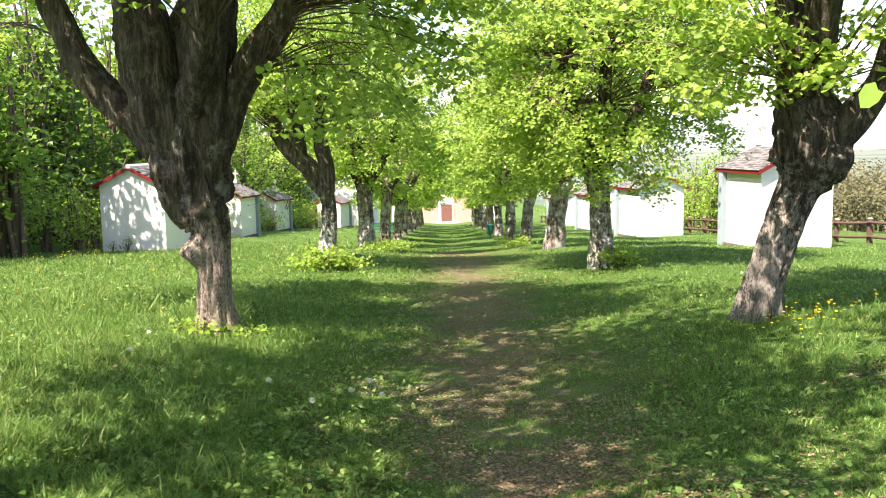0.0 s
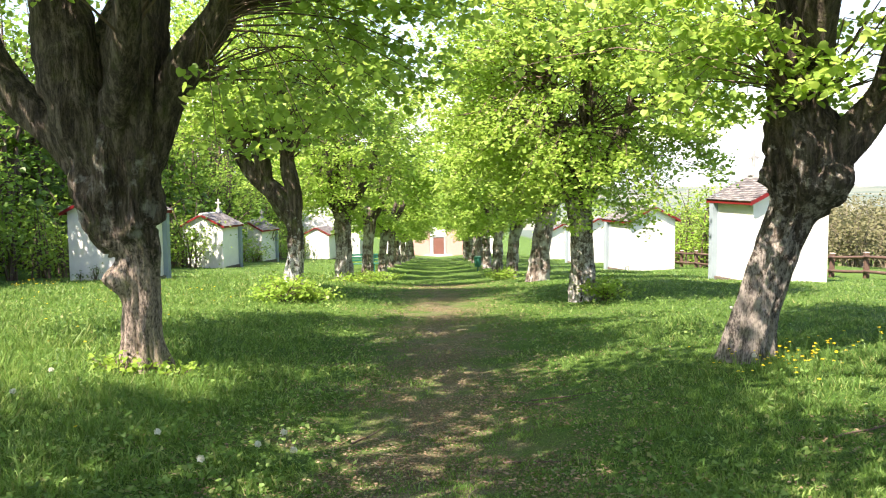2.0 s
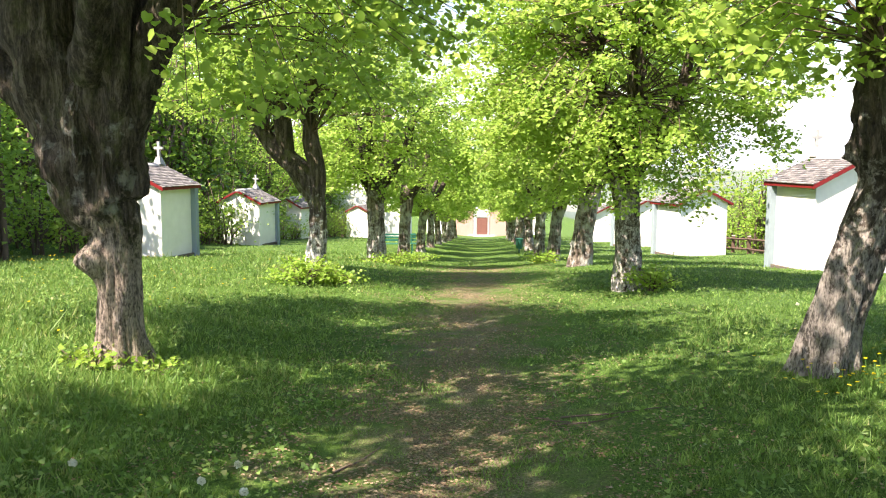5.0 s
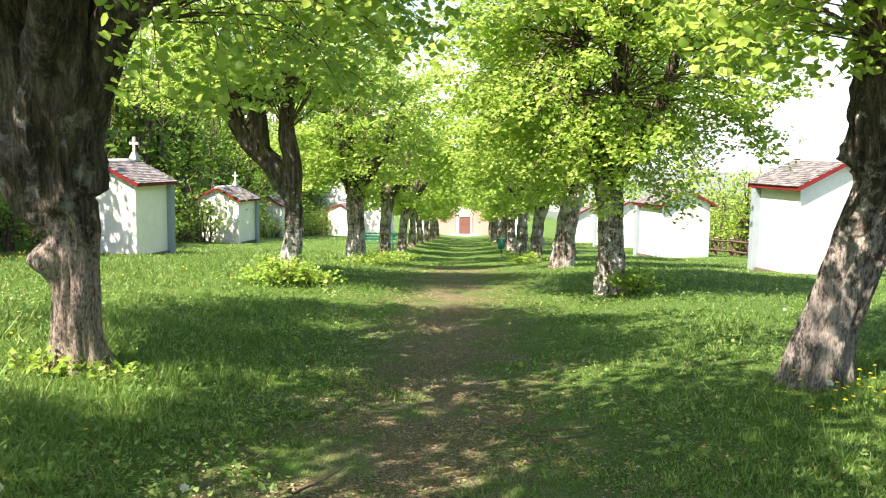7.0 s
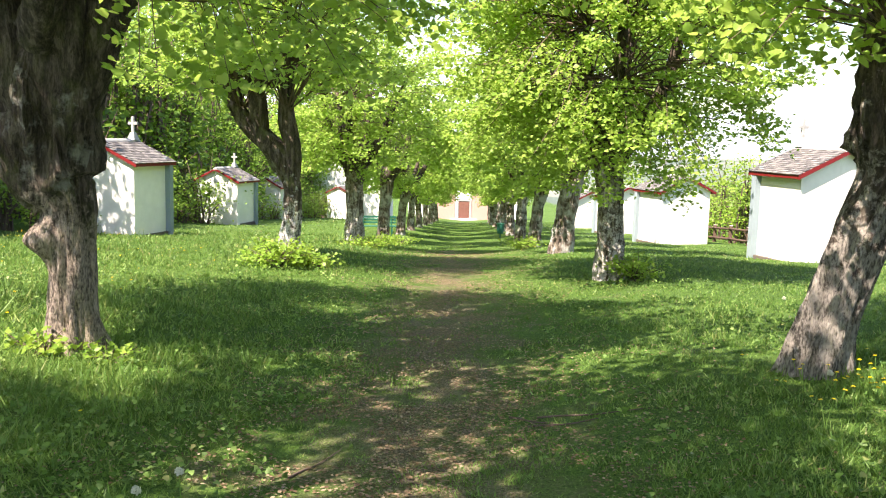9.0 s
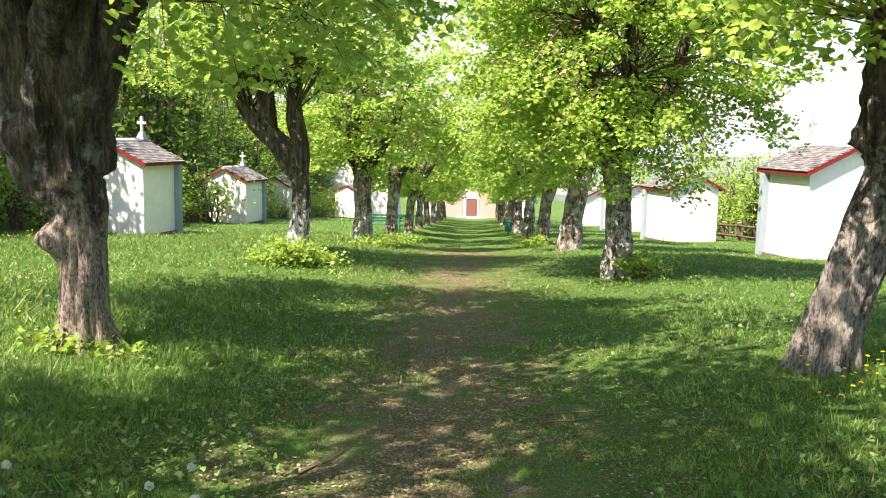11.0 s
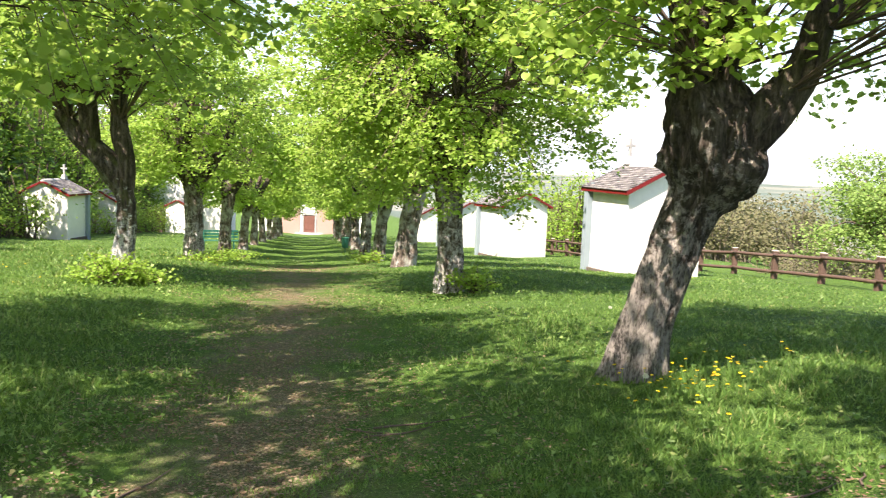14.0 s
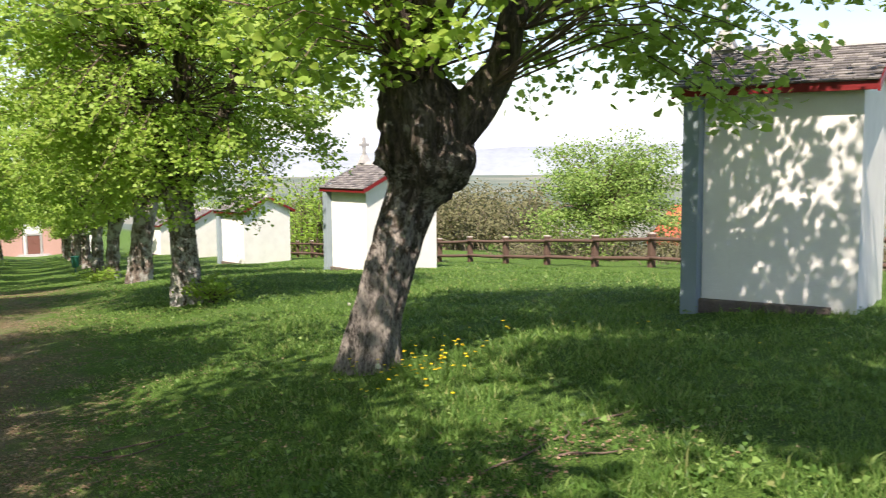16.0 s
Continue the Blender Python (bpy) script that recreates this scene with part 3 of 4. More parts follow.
# second pair, seen whole
plant((3.26, 16.9), pollard(11, (-0.1, 0), 1.9, 3.3, (4.25, 3.1), 54000, 0.084, 340, M_BARK_PALE, 0.2), 11, spread=0.15, label="lime tree with a round crown and lichened trunk", low=-0.95)
l2 = pollard(13, (-0.1, 0), 1.6, 3.0, (4.7, 2.7), 32000, 0.08, 230, M_BARK_MOSS, 0.2)
l2["trunk"] = [(0.1, 0, -0.15, 0.28), (0.08, 0, 0.05, 0.215), (0.05, 0, 0.5, 0.17), (0.12, 0, 1.0, 0.16), (0.1, 0, 1.5, 0.165), (-0.05, 0, 1.85, 0.2), (-0.3, 0, 2.2, 0.19), (-0.75, 0, 2.6, 0.16), (-1.05, 0, 3.0, 0.12)]
l2["limbs"] = [[(0.05, 0, 1.65, 0.18), (0.1, 0, 2.1, 0.15), (-0.05, 0.1, 2.8, 0.15), (0, 0.1, 3.6, 0.1)], [(-0.5, 0, 2.4, 0.14), (-0.55, -0.1, 3.0, 0.15), (-0.6, -0.1, 3.5, 0.1)], [(-0.9, 0, 2.8, 0.12), (-1.1, 0.2, 3.4, 0.08)]]
plant((-2.72, 18.15), l2, 13, spread=0.16, label="lime tree forked low with a mossy leaning limb", low=-0.62)

def low_twig():
    """A leafy twig that hangs in from a tree behind the start."""
    line = np.array([(3.9, -0.3, 2.5, 0.014), (3.0, 0.5, 2.3, 0.008), (2.12, 1.15, 1.5, 0.003)])
    rng = np.random.default_rng(77)
    t = thing("hanging_twig", pose(0, 0, 0), "leafy lime twig hanging over the path", "twig")
    part("stem", join_tubes("stem", [line], 6, 0.1, M_TWIG), M_TWIG, t)
    q = rng.uniform(0.55, 1, 34)[:, None]
    p = (1 - q) ** 2 * line[0, :3] + 2 * q * (1 - q) * line[1, :3] + q ** 2 * line[2, :3] + rng.normal(0, 0.05, (34, 3))
    tagged(part("foliage", leaves_mesh("foliage", p, 0.1, M_LEAF, 78, rich=2, droop=0.7), M_LEAF, t), kind="stuff")


low_twig()

# the rest of both rows, from a few grown once
near = [plant((2.88, 24.9), pollard(17, (0.25, 0), 2.0, 3.2, (4.4, 3.0), 27000, 0.095, 190, M_BARK_GREY, 0.24), 17, low=-0.95),
        plant((-3.1, 28.0), pollard(19, (-0.05, 0), 2.1, 3.2, (4.5, 2.9), 27000, 0.095, 190, M_BARK_PALE, 0.24), 19, low=-0.95)]
far = [plant((2.45, 34.0), pollard(23, (0.2, 0), 2.1, 3.7, (4.5, 2.9), 12000, 0.15, 70, M_BARK_GREY, 0.2), 23, low=-0.95),
       plant((-3.5, 37.1), pollard(29, (0.1, 0), 2.3, 3.7, (4.55, 2.9), 12000, 0.15, 70, M_BARK_GREY, 0.21), 29, low=-0.95)]
AVENUE = [(side * 2.9 + 1.09 - 0.0455 * y, y) for k in range(7) for side, y in ((-1, 46.5 + 9.0 * k), (1, 42.7 + 9.0 * k))]
for i, (x, y) in enumerate(AVENUE):
    copy_thing(far[i % 2], pose(x, y, gz(x, y), 0, 0, 47 * i))
# trees behind the start of the walk, whose shade reaches the path
back = plant((-2.0, 2.2), pollard(31, (-0.3, 0), 2.6, 3.7, (5.8, 2.8), 10800, 0.15, 90, M_BARK, 0.25), 31, low=-0.35, spread=0.26)
copy_thing(back, pose(-2.6, -7.4, gz(-2.6, -7.4), 0, 0, 110))
thin = plant((4.5, 2.0), pollard(37, (0, 0), 3.2, 3.3, (6.5, 2.8), 13000, 0.15, 60, M_BARK, 0.25), 37, low=-0.3, spread=0.3)
copy_thing(thin, pose(4.0, -8.0, gz(4.0, -8.0), 0, 0, 70))


# ---- wayside chapels ----
def chapel(at, turn, label, fine=False, w=2.45, s=1.65, h=2.35, rise=0.56):
    """A small whitewashed chapel; its front looks along its own +y."""
    x, y = at
    corners = [Vector((a * w / 2, b * s / 2, 0)) for a in (-1, 1) for b in (-1, 1)]
    rot = Matrix.Rotation(radians(turn), 3, "Z")
    low = min(gz(x + (rot @ c).x, y + (rot @ c).y) for c in corners)
    mean = sum(gz(x + (rot @ c).x, y + (rot @ c).y) for c in corners) / 4
    t = thing("chapel", pose(x, y, mean, 0, 0, turn), label, "chapel", "wayside chapels")
    d = low - mean - 0.25
    part("wall", prism(bmesh.new(), [(-w / 2, d), (w / 2, d), (w / 2, h), (0, h + rise), (-w / 2, h)], -s / 2, s / 2), M_WALL, t)
    for a in (-1, 1):
        part("plinth", box(bmesh.new(), a * (w / 2 + 0.035) - 0.05, a * (w / 2 + 0.035) + 0.05, -s / 2 + 0.25, s / 2 + 0.22, d, 0.19 if fine else 0.1, 0.012), M_PLINTH, t, "damp dark plinth")
    for a in (-1, 1):
        part("pilaster", box(bmesh.new(), a * (w / 2 + 0.07) - 0.1, a * (w / 2 + 0.07) + 0.1, s / 2 + 0.01, s / 2 + 0.2, d, h - 0.02, 0.012), M_BLUE, t, "pale blue corner pilaster")
    part("front_wall", box(bmesh.new(), -w / 2 - 0.03, w / 2 + 0.03, s / 2 + 0.005, s / 2 + 0.1, d, h + 0.1, 0.01), M_BLUE, t)
    # roof boards, red fascia, slates, ridge
    y0, y1, ov = -s / 2 - 0.14, s / 2 + 0.3, 0.17
    slope = math.atan2(rise, w / 2)
    ex, ez = w / 2 + ov, h - ov * rise / (w / 2)
    top = h + rise
    for a in (-1, 1):
        bm = prism(bmesh.new(), [(0, top + 0.01), (a * ex, ez + 0.01), (a * ex, ez + 0.05), (0, top + 0.05)], y0, y1)
        part("roof", bm, M_SLATE, t)
        part("eave_board", prism(bmesh.new(), [(a * (ex - 0.02), ez - 0.055), (a * (ex + 0.015), ez - 0.055), (a * (ex + 0.015), ez + 0.035), (a * (ex - 0.02), ez + 0.035)], y0 - 0.005, y1), M_RED, t, "red painted eave board")
        for yy, nm in ((y0 - 0.025, "barge_board"), (y1, "barge_board")):
            part(nm, prism(bmesh.new(), [(0, top - 0.055), (a * (ex + 0.02), ez - 0.075), (a * (ex + 0.02), ez + 0.03), (0, top + 0.05)], yy, yy + 0.03), M_RED, t, "red painted barge board")
    length = math.hypot(ex, top - ez)
    rows, rng = 14, random.Random(int(x * 10))
    bits = bmesh.new()
    slate = mesh_of("slate", [(-0.5, 0, 0), (0.5, 0, 0), (0.47, 1, 0), (-0.5, 0.98, 0), (-0.5, 0, 1), (0.5, 0, 1), (0.47, 1, 0.6), (-0.5, 0.98, 0.6)], [(3, 2, 1, 0), (4, 5, 6, 7), (0, 1, 5, 4), (1, 2, 6, 5), (2, 3, 7, 6), (3, 0, 4, 7)], M_SLATE)
    for a in (-1, 1):
        for r in range(rows):
            u, yy = length * r / rows, y0 - 0.02 + (0.07 if r % 2 else 0)
            while yy < y1:
                wd = rng.uniform(0.1, 0.19)
                if yy + wd > y1 + 0.03:
                    wd = max(0.05, y1 + 0.03 - yy)
                k = u - 0.03
                # from the eave up: u along the slope
                m = Matrix.Translation((a * (ex - math.cos(slope) * k + 0.02), yy + wd / 2, ez + math.sin(slope) * k + 0.052 + rng.uniform(0, 0.006)))
                ax = Matrix(((0, -a * math.cos(slope), a * math.sin(slope), 0), (1, 0, 0, 0), (0, math.sin(slope), math.cos(slope), 0), (0, 0, 0, 1)))
                m = m @ ax @ Matrix.Rotation(radians(-4), 4, "X") @ Matrix.Diagonal((wd * 0.97, length / rows * 1.45, 0.018, 1))
                if fine and a == -1:
                    o = new("slate", slate)
                    o.parent = t
                    o.matrix_local = m
                else:
                    vs = [bits.verts.new(m @ v.co) for v in slate.vertices]
                    for p in slate.polygons:
                        bits.faces.new([vs[i] for i in p.vertices])
                yy += wd
    bmesh.ops.recalc_face_normals(bits, faces=bits.faces)
    tagged(part("slating", bits, M_SLATE, t), kind="stuff")
    bm = prism(bmesh.new(), [(-0.13, top - 0.01), (-0.1, top + 0.06), (0, top + 0.125), (0.1, top + 0.06), (0.13, top - 0.01)], y0 - 0.03, y1 + 0.03)
    part("ridge", bm, M_STONE, t, "pale mortared ridge")
    yc = y1 - 0.2
    bm = bmesh.new()
    bmesh.ops.create_cone(bm, cap_ends=True, segments=4, radius1=0.2, radius2=0.09, depth=0.24, matrix=Matrix.Translation((0, yc, top + 0.2)) @ Matrix.Rotation(radians(45), 4, "Z"))
    part("cross_base", bm, M_STONE, t)
    bm = box(bmesh.new(), -0.045, 0.045, yc - 0.04, yc + 0.04, top + 0.3, top + 0.82, 0.012)
    box(bm, -0.17, 0.17, yc - 0.036, yc + 0.036, top + 0.56, top + 0.65, 0.012)
    part("cross", bm, M_STONE, t, "small pale stone cross")
    return t


CH = "small whitewashed chapel with slate roof and red boards"
chapel((9.74, 9.62), 37, "small whitewashed chapel with slates and green-stained wall", True, h=2.6, rise=0.44)
chapel((9.55, 25.4), 19, "whitewashed chapel with slate roof red boards and stone cross")
chapel((8.7, 41.3), 25, CH)
chapel((8.4, 57.5), 24, CH)
chapel((7.6, 73), 24, CH)
chapel((-10.87, 28.96), -12, "whitewashed chapel with slate roof and red boards before wood")
chapel((-13.62, 48.6), -14, "whitewashed chapel with slate roof and red boards before trees")
chapel((-15.2, 64.5), -22, CH)
chapel((-13.2, 81), -20, CH)


# ---- church at the end of the avenue ----
def church():
    cx, cy = -4.8, 130.0
    z = gz(cx, cy)
    t = thing("church", pose(cx, cy, z), "low church with pink pilasters and brown door", "church")
    part("wall", box(bmesh.new(), -8, 8, 0, 14, -2, 5.2, 0.03), M_WALL, t)
    for a in (-2.6, 2.4):
        part("pilaster", box(bmesh.new(), a - 1.3, a + 1.3, -0.14, -0.005, -0.5, 5.2, 0.02), M_PINK, t, "pink plaster pilaster")
    part("gable", prism(bmesh.new(), [(-4.2, 5.21), (4, 5.21), (0, 8.4)], -0.1, 3), M_PINK, t)
    part("roof", prism(bmesh.new(), [(-8.6, 5.1), (8.6, 5.1), (0, 9.3)], 0.4, 14.4), M_TILE, t)
    d = part("door", box(bmesh.new(), -0.75, 0.75, -0.09, -0.006, 0.35, 2.75, 0.02), M_DOOR, t, "brown wooden double door")
    for a in (-0.37, 0.37):
        for b in (0.75, 1.7):
            part("door_panel", box(bmesh.new(), a - 0.25, a + 0.25, -0.115, -0.091, b, b + 0.75, 0.012), M_DOOR, d)
    part("door_frame", prism(bmesh.new(), [(-1.0, 0.3), (-0.78, 0.3), (-0.78, 2.8), (0.78, 2.8), (0.78, 0.3), (1.0, 0.3), (1.0, 3.05), (-1.0, 3.05)], -0.16, -0.006), M_STONE, t)
    for i in range(2):
        part("step", box(bmesh.new(), -2.2 + 0.3 * i, 2.2 - 0.3 * i, -1.3 + 0.45 * i, -0.15, -0.3, 0.16 + 0.17 * i, 0.02), M_STONE, t)
    for a in (-5.5, 5.3):
        w = part("window", box(bmesh.new(), a - 0.5, a + 0.5, -0.05, -0.006, 1.6, 3.4, 0.02), M_STONE, t)
        part("pane", box(bmesh.new(), a - 0.4, a + 0.4, -0.07, -0.051, 1.7, 3.3), M_DARK, w)


church()


def far_house(at, turn, size, label, roof=None, name="house"):
    w, dp, h = size
    x, y = at
    z = gz(x, y)
    t = thing(name, pose(x, y, z, 0, 0, turn), label, "house")
    part("wall", prism(bmesh.new(), [(-w / 2, -1.5), (w / 2, -1.5), (w / 2, h), (0, h + w * 0.3), (-w / 2, h)], -dp / 2, dp / 2), M_WALL, t)
    for a in (-1, 1):
        part("roof", prism(bmesh.new(), [(0, h + w * 0.3 + 0.03), (a * (w / 2 + 0.4), h - 0.2), (a * (w / 2 + 0.4), h), (0, h + w * 0.3 + 0.25)], -dp / 2 - 0.4, dp / 2 + 0.4), roof or M_TILE, t)
    for a in (-dp / 4, dp / 4):
        wi = part("window", box(bmesh.new(), -w / 2 - 0.05, -w / 2 - 0.005, a - 0.55, a + 0.55, h * 0.35, h * 0.35 + 1.3, 0.02), M_STONE, t)
        part("pane", box(bmesh.new(), -w / 2 - 0.07, -w / 2 - 0.052, a - 0.45, a + 0.45, h * 0.35 + 0.1, h * 0.35 + 1.2), M_DARK, wi)
    part("chimney", box(bmesh.new(), -0.35 + w / 5, 0.35 + w / 5, -dp / 4, -dp / 4 + 0.6, h + w * 0.2, h + w * 0.3 + 0.9, 0.03), M_STONE, t)
    return t


far_house((41.4, 48.5), 28, (6.5, 9, 3.3), "white house with red tiled roof below the fence")
far_house((-19, 102), 4, (14, 18, 5.0), "long white building behind the avenue", M_SLATE)


# ---- rail fence ----
def fence():
    f = thing("fence", pose(0, 0, 0), "low dark brown wooden rail fence on the grass", "fence")
    ys = [5.95 + 2.2 * i for i in range(40)]
    pts = [(16.2 - 0.104 * y, y) for y in ys]
    post = box(bmesh.new(), -0.075, 0.075, -0.075, 0.075, -0.25, 0.8, 0.012)
    pm = bpy.data.meshes.new("post")
    post.to_mesh(pm), post.free()
    pm.materials.append(M_FENCE)
    cap = box(bmesh.new(), -0.08, 0.08, -0.08, 0.08, 0.8, 0.83, 0.012)
    cm = bpy.data.meshes.new("cap")
    cap.to_mesh(cm), cap.free()
    cm.materials.append(M_POSTTOP)
    for i, (x, y) in enumerate(pts):
        o = part("post", pm, M_FENCE, f)
        o.matrix_local = pose(x, y, gz(x, y), 1.5 * math.sin(i * 2.3), 1.5 * math.cos(i * 1.7), 3 * math.sin(i))
        part("cap", cm, M_POSTTOP, o)
        if i:
            x0, y0 = pts[i - 1]
            for h in (0.22, 0.68):
                a, b = Vector((x0 - 0.09, y0 - 0.1, gz(x0, y0) + h)), Vector((x - 0.09, y + 0.1, gz(x, y) + h))
                part("rail", tube_mesh("rail", [(*a, 0.046), (*((a + b) / 2 + Vector((0, 0, 0.012 * math.sin(i)))), 0.05), (*b, 0.044)], 8, 0.5, M_FENCE), M_FENCE, f)


fence()


# ---- bench and bin ----
def bench(at, turn):
    x, y = at
    t = thing("bench", pose(x, y, gz(x, y), 0, 0, turn), "green painted slatted park bench under the trees", "bench")
    for i in range(4):
        part("slat", box(bmesh.new(), -0.85, 0.85, -0.2 + 0.11 * i, -0.11 + 0.11 * i, 0.42, 0.45, 0.006), M_GREENPAINT, t)
    for i in range(3):
        part("slat", box(bmesh.new(), -0.85, 0.85, 0.24 + 0.02 * i, 0.265 + 0.02 * i, 0.53 + 0.13 * i, 0.62 + 0.13 * i, 0.006), M_GREENPAINT, t)
    for a in (-0.65, 0.65):
        bm = box(bmesh.new(), a - 0.025, a + 0.025, -0.18, -0.13, -0.1, 0.418, 0.006)
        box(bm, a - 0.025, a + 0.025, 0.2, 0.238, -0.1, 0.88, 0.006)
        box(bm, a - 0.025, a + 0.025, -0.13, 0.2, 0.37, 0.418, 0.006)
        part("frame", bm, M_GREENPAINT, t)


bench((-4.5, 42.5), 12)


def bin_thing(at):
    x, y = at
    t = thing("litter_bin", pose(x, y, gz(x, y)), "dark green litter bin on a post beside a tree", "bin")
    bm = bmesh.new()
    bmesh.ops.create_cone(bm, cap_ends=True, segments=20, radius1=0.17, radius2=0.2, depth=0.5, matrix=Matrix.Translation((0, 0, 0.47)))
    part("drum", bm, M_GREENPAINT, t)
    bm = bmesh.new()
    bmesh.ops.create_cone(bm, cap_ends=True, segments=20, radius1=0.212, radius2=0.212, depth=0.05, matrix=Matrix.Translation((0, 0, 0.735)))
    part("rim", bm, M_GREENPAINT, t)
    part("post", tube_mesh("post", [(0, 0, -0.1, 0.035), (0, 0, 0.12, 0.035), (0, 0, 0.24, 0.035)], 8, 0.2, M_GREENPAINT), M_GREENPAINT, t)


bin_thing((1.1, 48.5))


# ---- bushes, wood and scrub ----
def bush(name, at, size, count, leaf, mat, seed, label, stems=14, kind="", category="bush", group="", trunk=None, bare=0.3):
    rng = np.random.default_rng(seed)
    x, y = at
    w, h = size
    t = thing(name, pose(x, y, gz(x, y), 0, 0, seed * 40), label, category, group, kind)
    lines = []
    base = np.array([0, 0, -0.05]) if trunk is None else np.array(trunk[-1][:3])
    for i in range(stems):
        a, q = rng.uniform(0, 2 * np.pi), rng.uniform(0.25, 1.0)
        end = np.array([w * q * math.cos(a), w * q * math.sin(a), h * rng.uniform(0.4 if trunk is None else 0.1, 1.05) * (1 - 0.45 * q * q)])
        st = base + rng.normal(0, 0.06 * w, 3) * np.array([1, 1, 0])
        lines.append(np.array([(*st, 0.012 + 0.006 * h), (*((st + end) / 2 + np.array([0, 0, 0.12 * h])), 0.008 + 0.003 * h), (*end, 0.003)]))
    part("branchwork", join_tubes("branchwork", lines, 4, 0.25, M_TWIG), M_TWIG, t)
    if trunk is not None:
        part("trunk", tube_mesh("trunk", trunk, 14, 0.12, M_BARK, 0.25, seed), M_BARK, t)
    part("foliage", leaves_mesh("foliage", leaves_along(lines, count, rng, bare, 0.07 * w + 0.07), leaf, mat, seed), mat, t)
    return t


bush("low_bush", (-2.65, 17.1), (0.7, 0.62), 950, 0.075, M_BUSH_LEAF, 1, "low yellow-green suckers round a tree foot", 30)
bush("low_bush", (-2.05, 17.5), (0.5, 0.42), 480, 0.075, M_BUSH_LEAF, 2, "low yellow-green suckers round a tree foot", 24)
bush("low_bush", (3.62, 16.5), (0.55, 0.5), 520, 0.075, M_BUSH_LEAF, 3, "leafy suckers beside a lichened trunk", 16)
bush("low_bush", (-2.6, 26.8), (1.0, 0.32), 800, 0.07, M_BUSH_LEAF, 4, "flowering low growth between the trees", 20)
bush("low_bush", (-2.85, 35.5), (1.1, 0.4), 800, 0.08, M_BUSH_LEAF, 6, "flowering low growth between the trees", 20)
bush("low_bush", (2.15, 33.0), (0.9, 0.45), 700, 0.08, M_BUSH_LEAF, 7, "low growth between the trees", 16)
bush("low_bush", (-2.66, 8.9), (0.45, 0.24), 230, 0.065, M_BUSH_LEAF, 8, "broad young leaves round the burled tree's foot", 14)
bush("low_bush", (-2.06, 8.95), (0.3, 0.2), 120, 0.065, M_BUSH_LEAF, 9, "broad young leaves round the burled tree's foot", 10)

bush("tall_weed", (-11.2, 27.98), (0.2, 0.62), 70, 0.06, M_WOOD_LEAF, 12, "dark green weed growing against a white wall", 6, category="weed")
bush("tall_weed", (-11.75, 28.1), (0.14, 0.4), 35, 0.06, M_WOOD_LEAF, 13, "dark green weed growing against a white wall", 4, category="weed")

bush("fruit_tree", (17.9, 26.9), (3.7, 4.4), 25000, 0.095, M_FRUIT_LEAF, 21, "spreading pale green tree behind the fence", 70, category="tree",
     trunk=[(0, 0, -0.3, 0.3), (0.1, 0, 0.5, 0.22), (0.3, 0.1, 1.2, 0.18)], bare=0.15)
bush("fruit_tree", (14.6, 45), (3.0, 4.0), 7000, 0.16, M_FRUIT_LEAF, 22, "pale green tree behind the fence", 40, category="tree",
     trunk=[(0, 0, -0.3, 0.2), (0.1, 0, 0.5, 0.16), (0.2, 0.1, 1.1, 0.12)], bare=0.2)


def leafy_mass(name, spots, mat, leaf, per, seed, label, category, stems=9, twig=None):
    """Many shrubs or crowns too far off to count, as one object: stems and leaves."""
    rng = np.random.default_rng(seed)
    pts, lines = [], []
    for x, y, w, h in spots:
        z = gz(x, y)
        for s in range(stems):
            a, q = rng.uniform(0, 2 * np.pi), rng.uniform(0.1, 1)
            end = np.array([x + w * q * math.cos(a), y + w * q * math.sin(a), z + h * rng.uniform(0.3, 1.0)])
            st = np.array([x + rng.normal(0, 0.15 * w), y + rng.normal(0, 0.15 * w), z - 0.3])
            lines.append(np.array([(*st, 0.02 + 0.012 * h), (*((st + end) / 2 + np.array([0, 0, 0.15 * h])), 0.012 + 0.006 * h), (*end, 0.008)]))
        pts.append(leaves_along(lines[-stems:], int(per * w * h), rng, 0.12, 0.2 * w + 0.1))
    ob = new(name, leaves_mesh(name, np.concatenate(pts), leaf, mat, seed))
    tagged(ob, label, category, kind="stuff")
    part("branchwork", join_tubes("branchwork", lines, 4 if stems < 12 else 3, 0.8, twig or M_TWIG), twig or M_TWIG, ob)
    return ob


wr = random.Random(4)
wood = []
for i in range(190):
    y = wr.uniform(8, 105)
    x = -14.2 - 0.02 * y - abs(wr.gauss(0, 7)) - (1.5 if y > 60 else 0)
    wood.append((x, y, wr.uniform(1.6, 3.0), wr.uniform(2.5, 5.0) if x > -18 else wr.uniform(8, 15)))
leafy_mass("woodland", wood, M_WOOD_LEAF, 0.34, 17, 41, "dense dark green wood behind the chapels", "wood")
fresh = [(-15.5 - 0.02 * y - wr.uniform(0, 6), y, wr.uniform(1.8, 3.0), wr.uniform(3.5, 5.0) if 18 < y < 29 or 36 < y < 48 else wr.uniform(5.5, 12.5)) for y in np.arange(9, 104, 1.5)]
fresh += [(-15.4, 22.6, 2.2, 9.5), (-16.6, 25.0, 2.4, 11), (-17.8, 21.0, 2.6, 12), (-14.6, 25.2, 1.6, 8.5), (-14.0, 23.6, 1.7, 9.0), (-13.4, 24.7, 1.4, 7.5), (-15.2, 24.2, 2.0, 10.0), (-14.9, 19.8, 2.2, 9.0)]
leafy_mass("woodland", fresh, M_WOOD_FRESH, 0.18, 85, 45, "fresh green trees along the front of the wood", "wood")
tall = [(-24 - wr.uniform(0, 14), y, wr.uniform(2.6, 4.0), wr.uniform(13, 19)) for y in np.arange(14, 100, 1.5)]
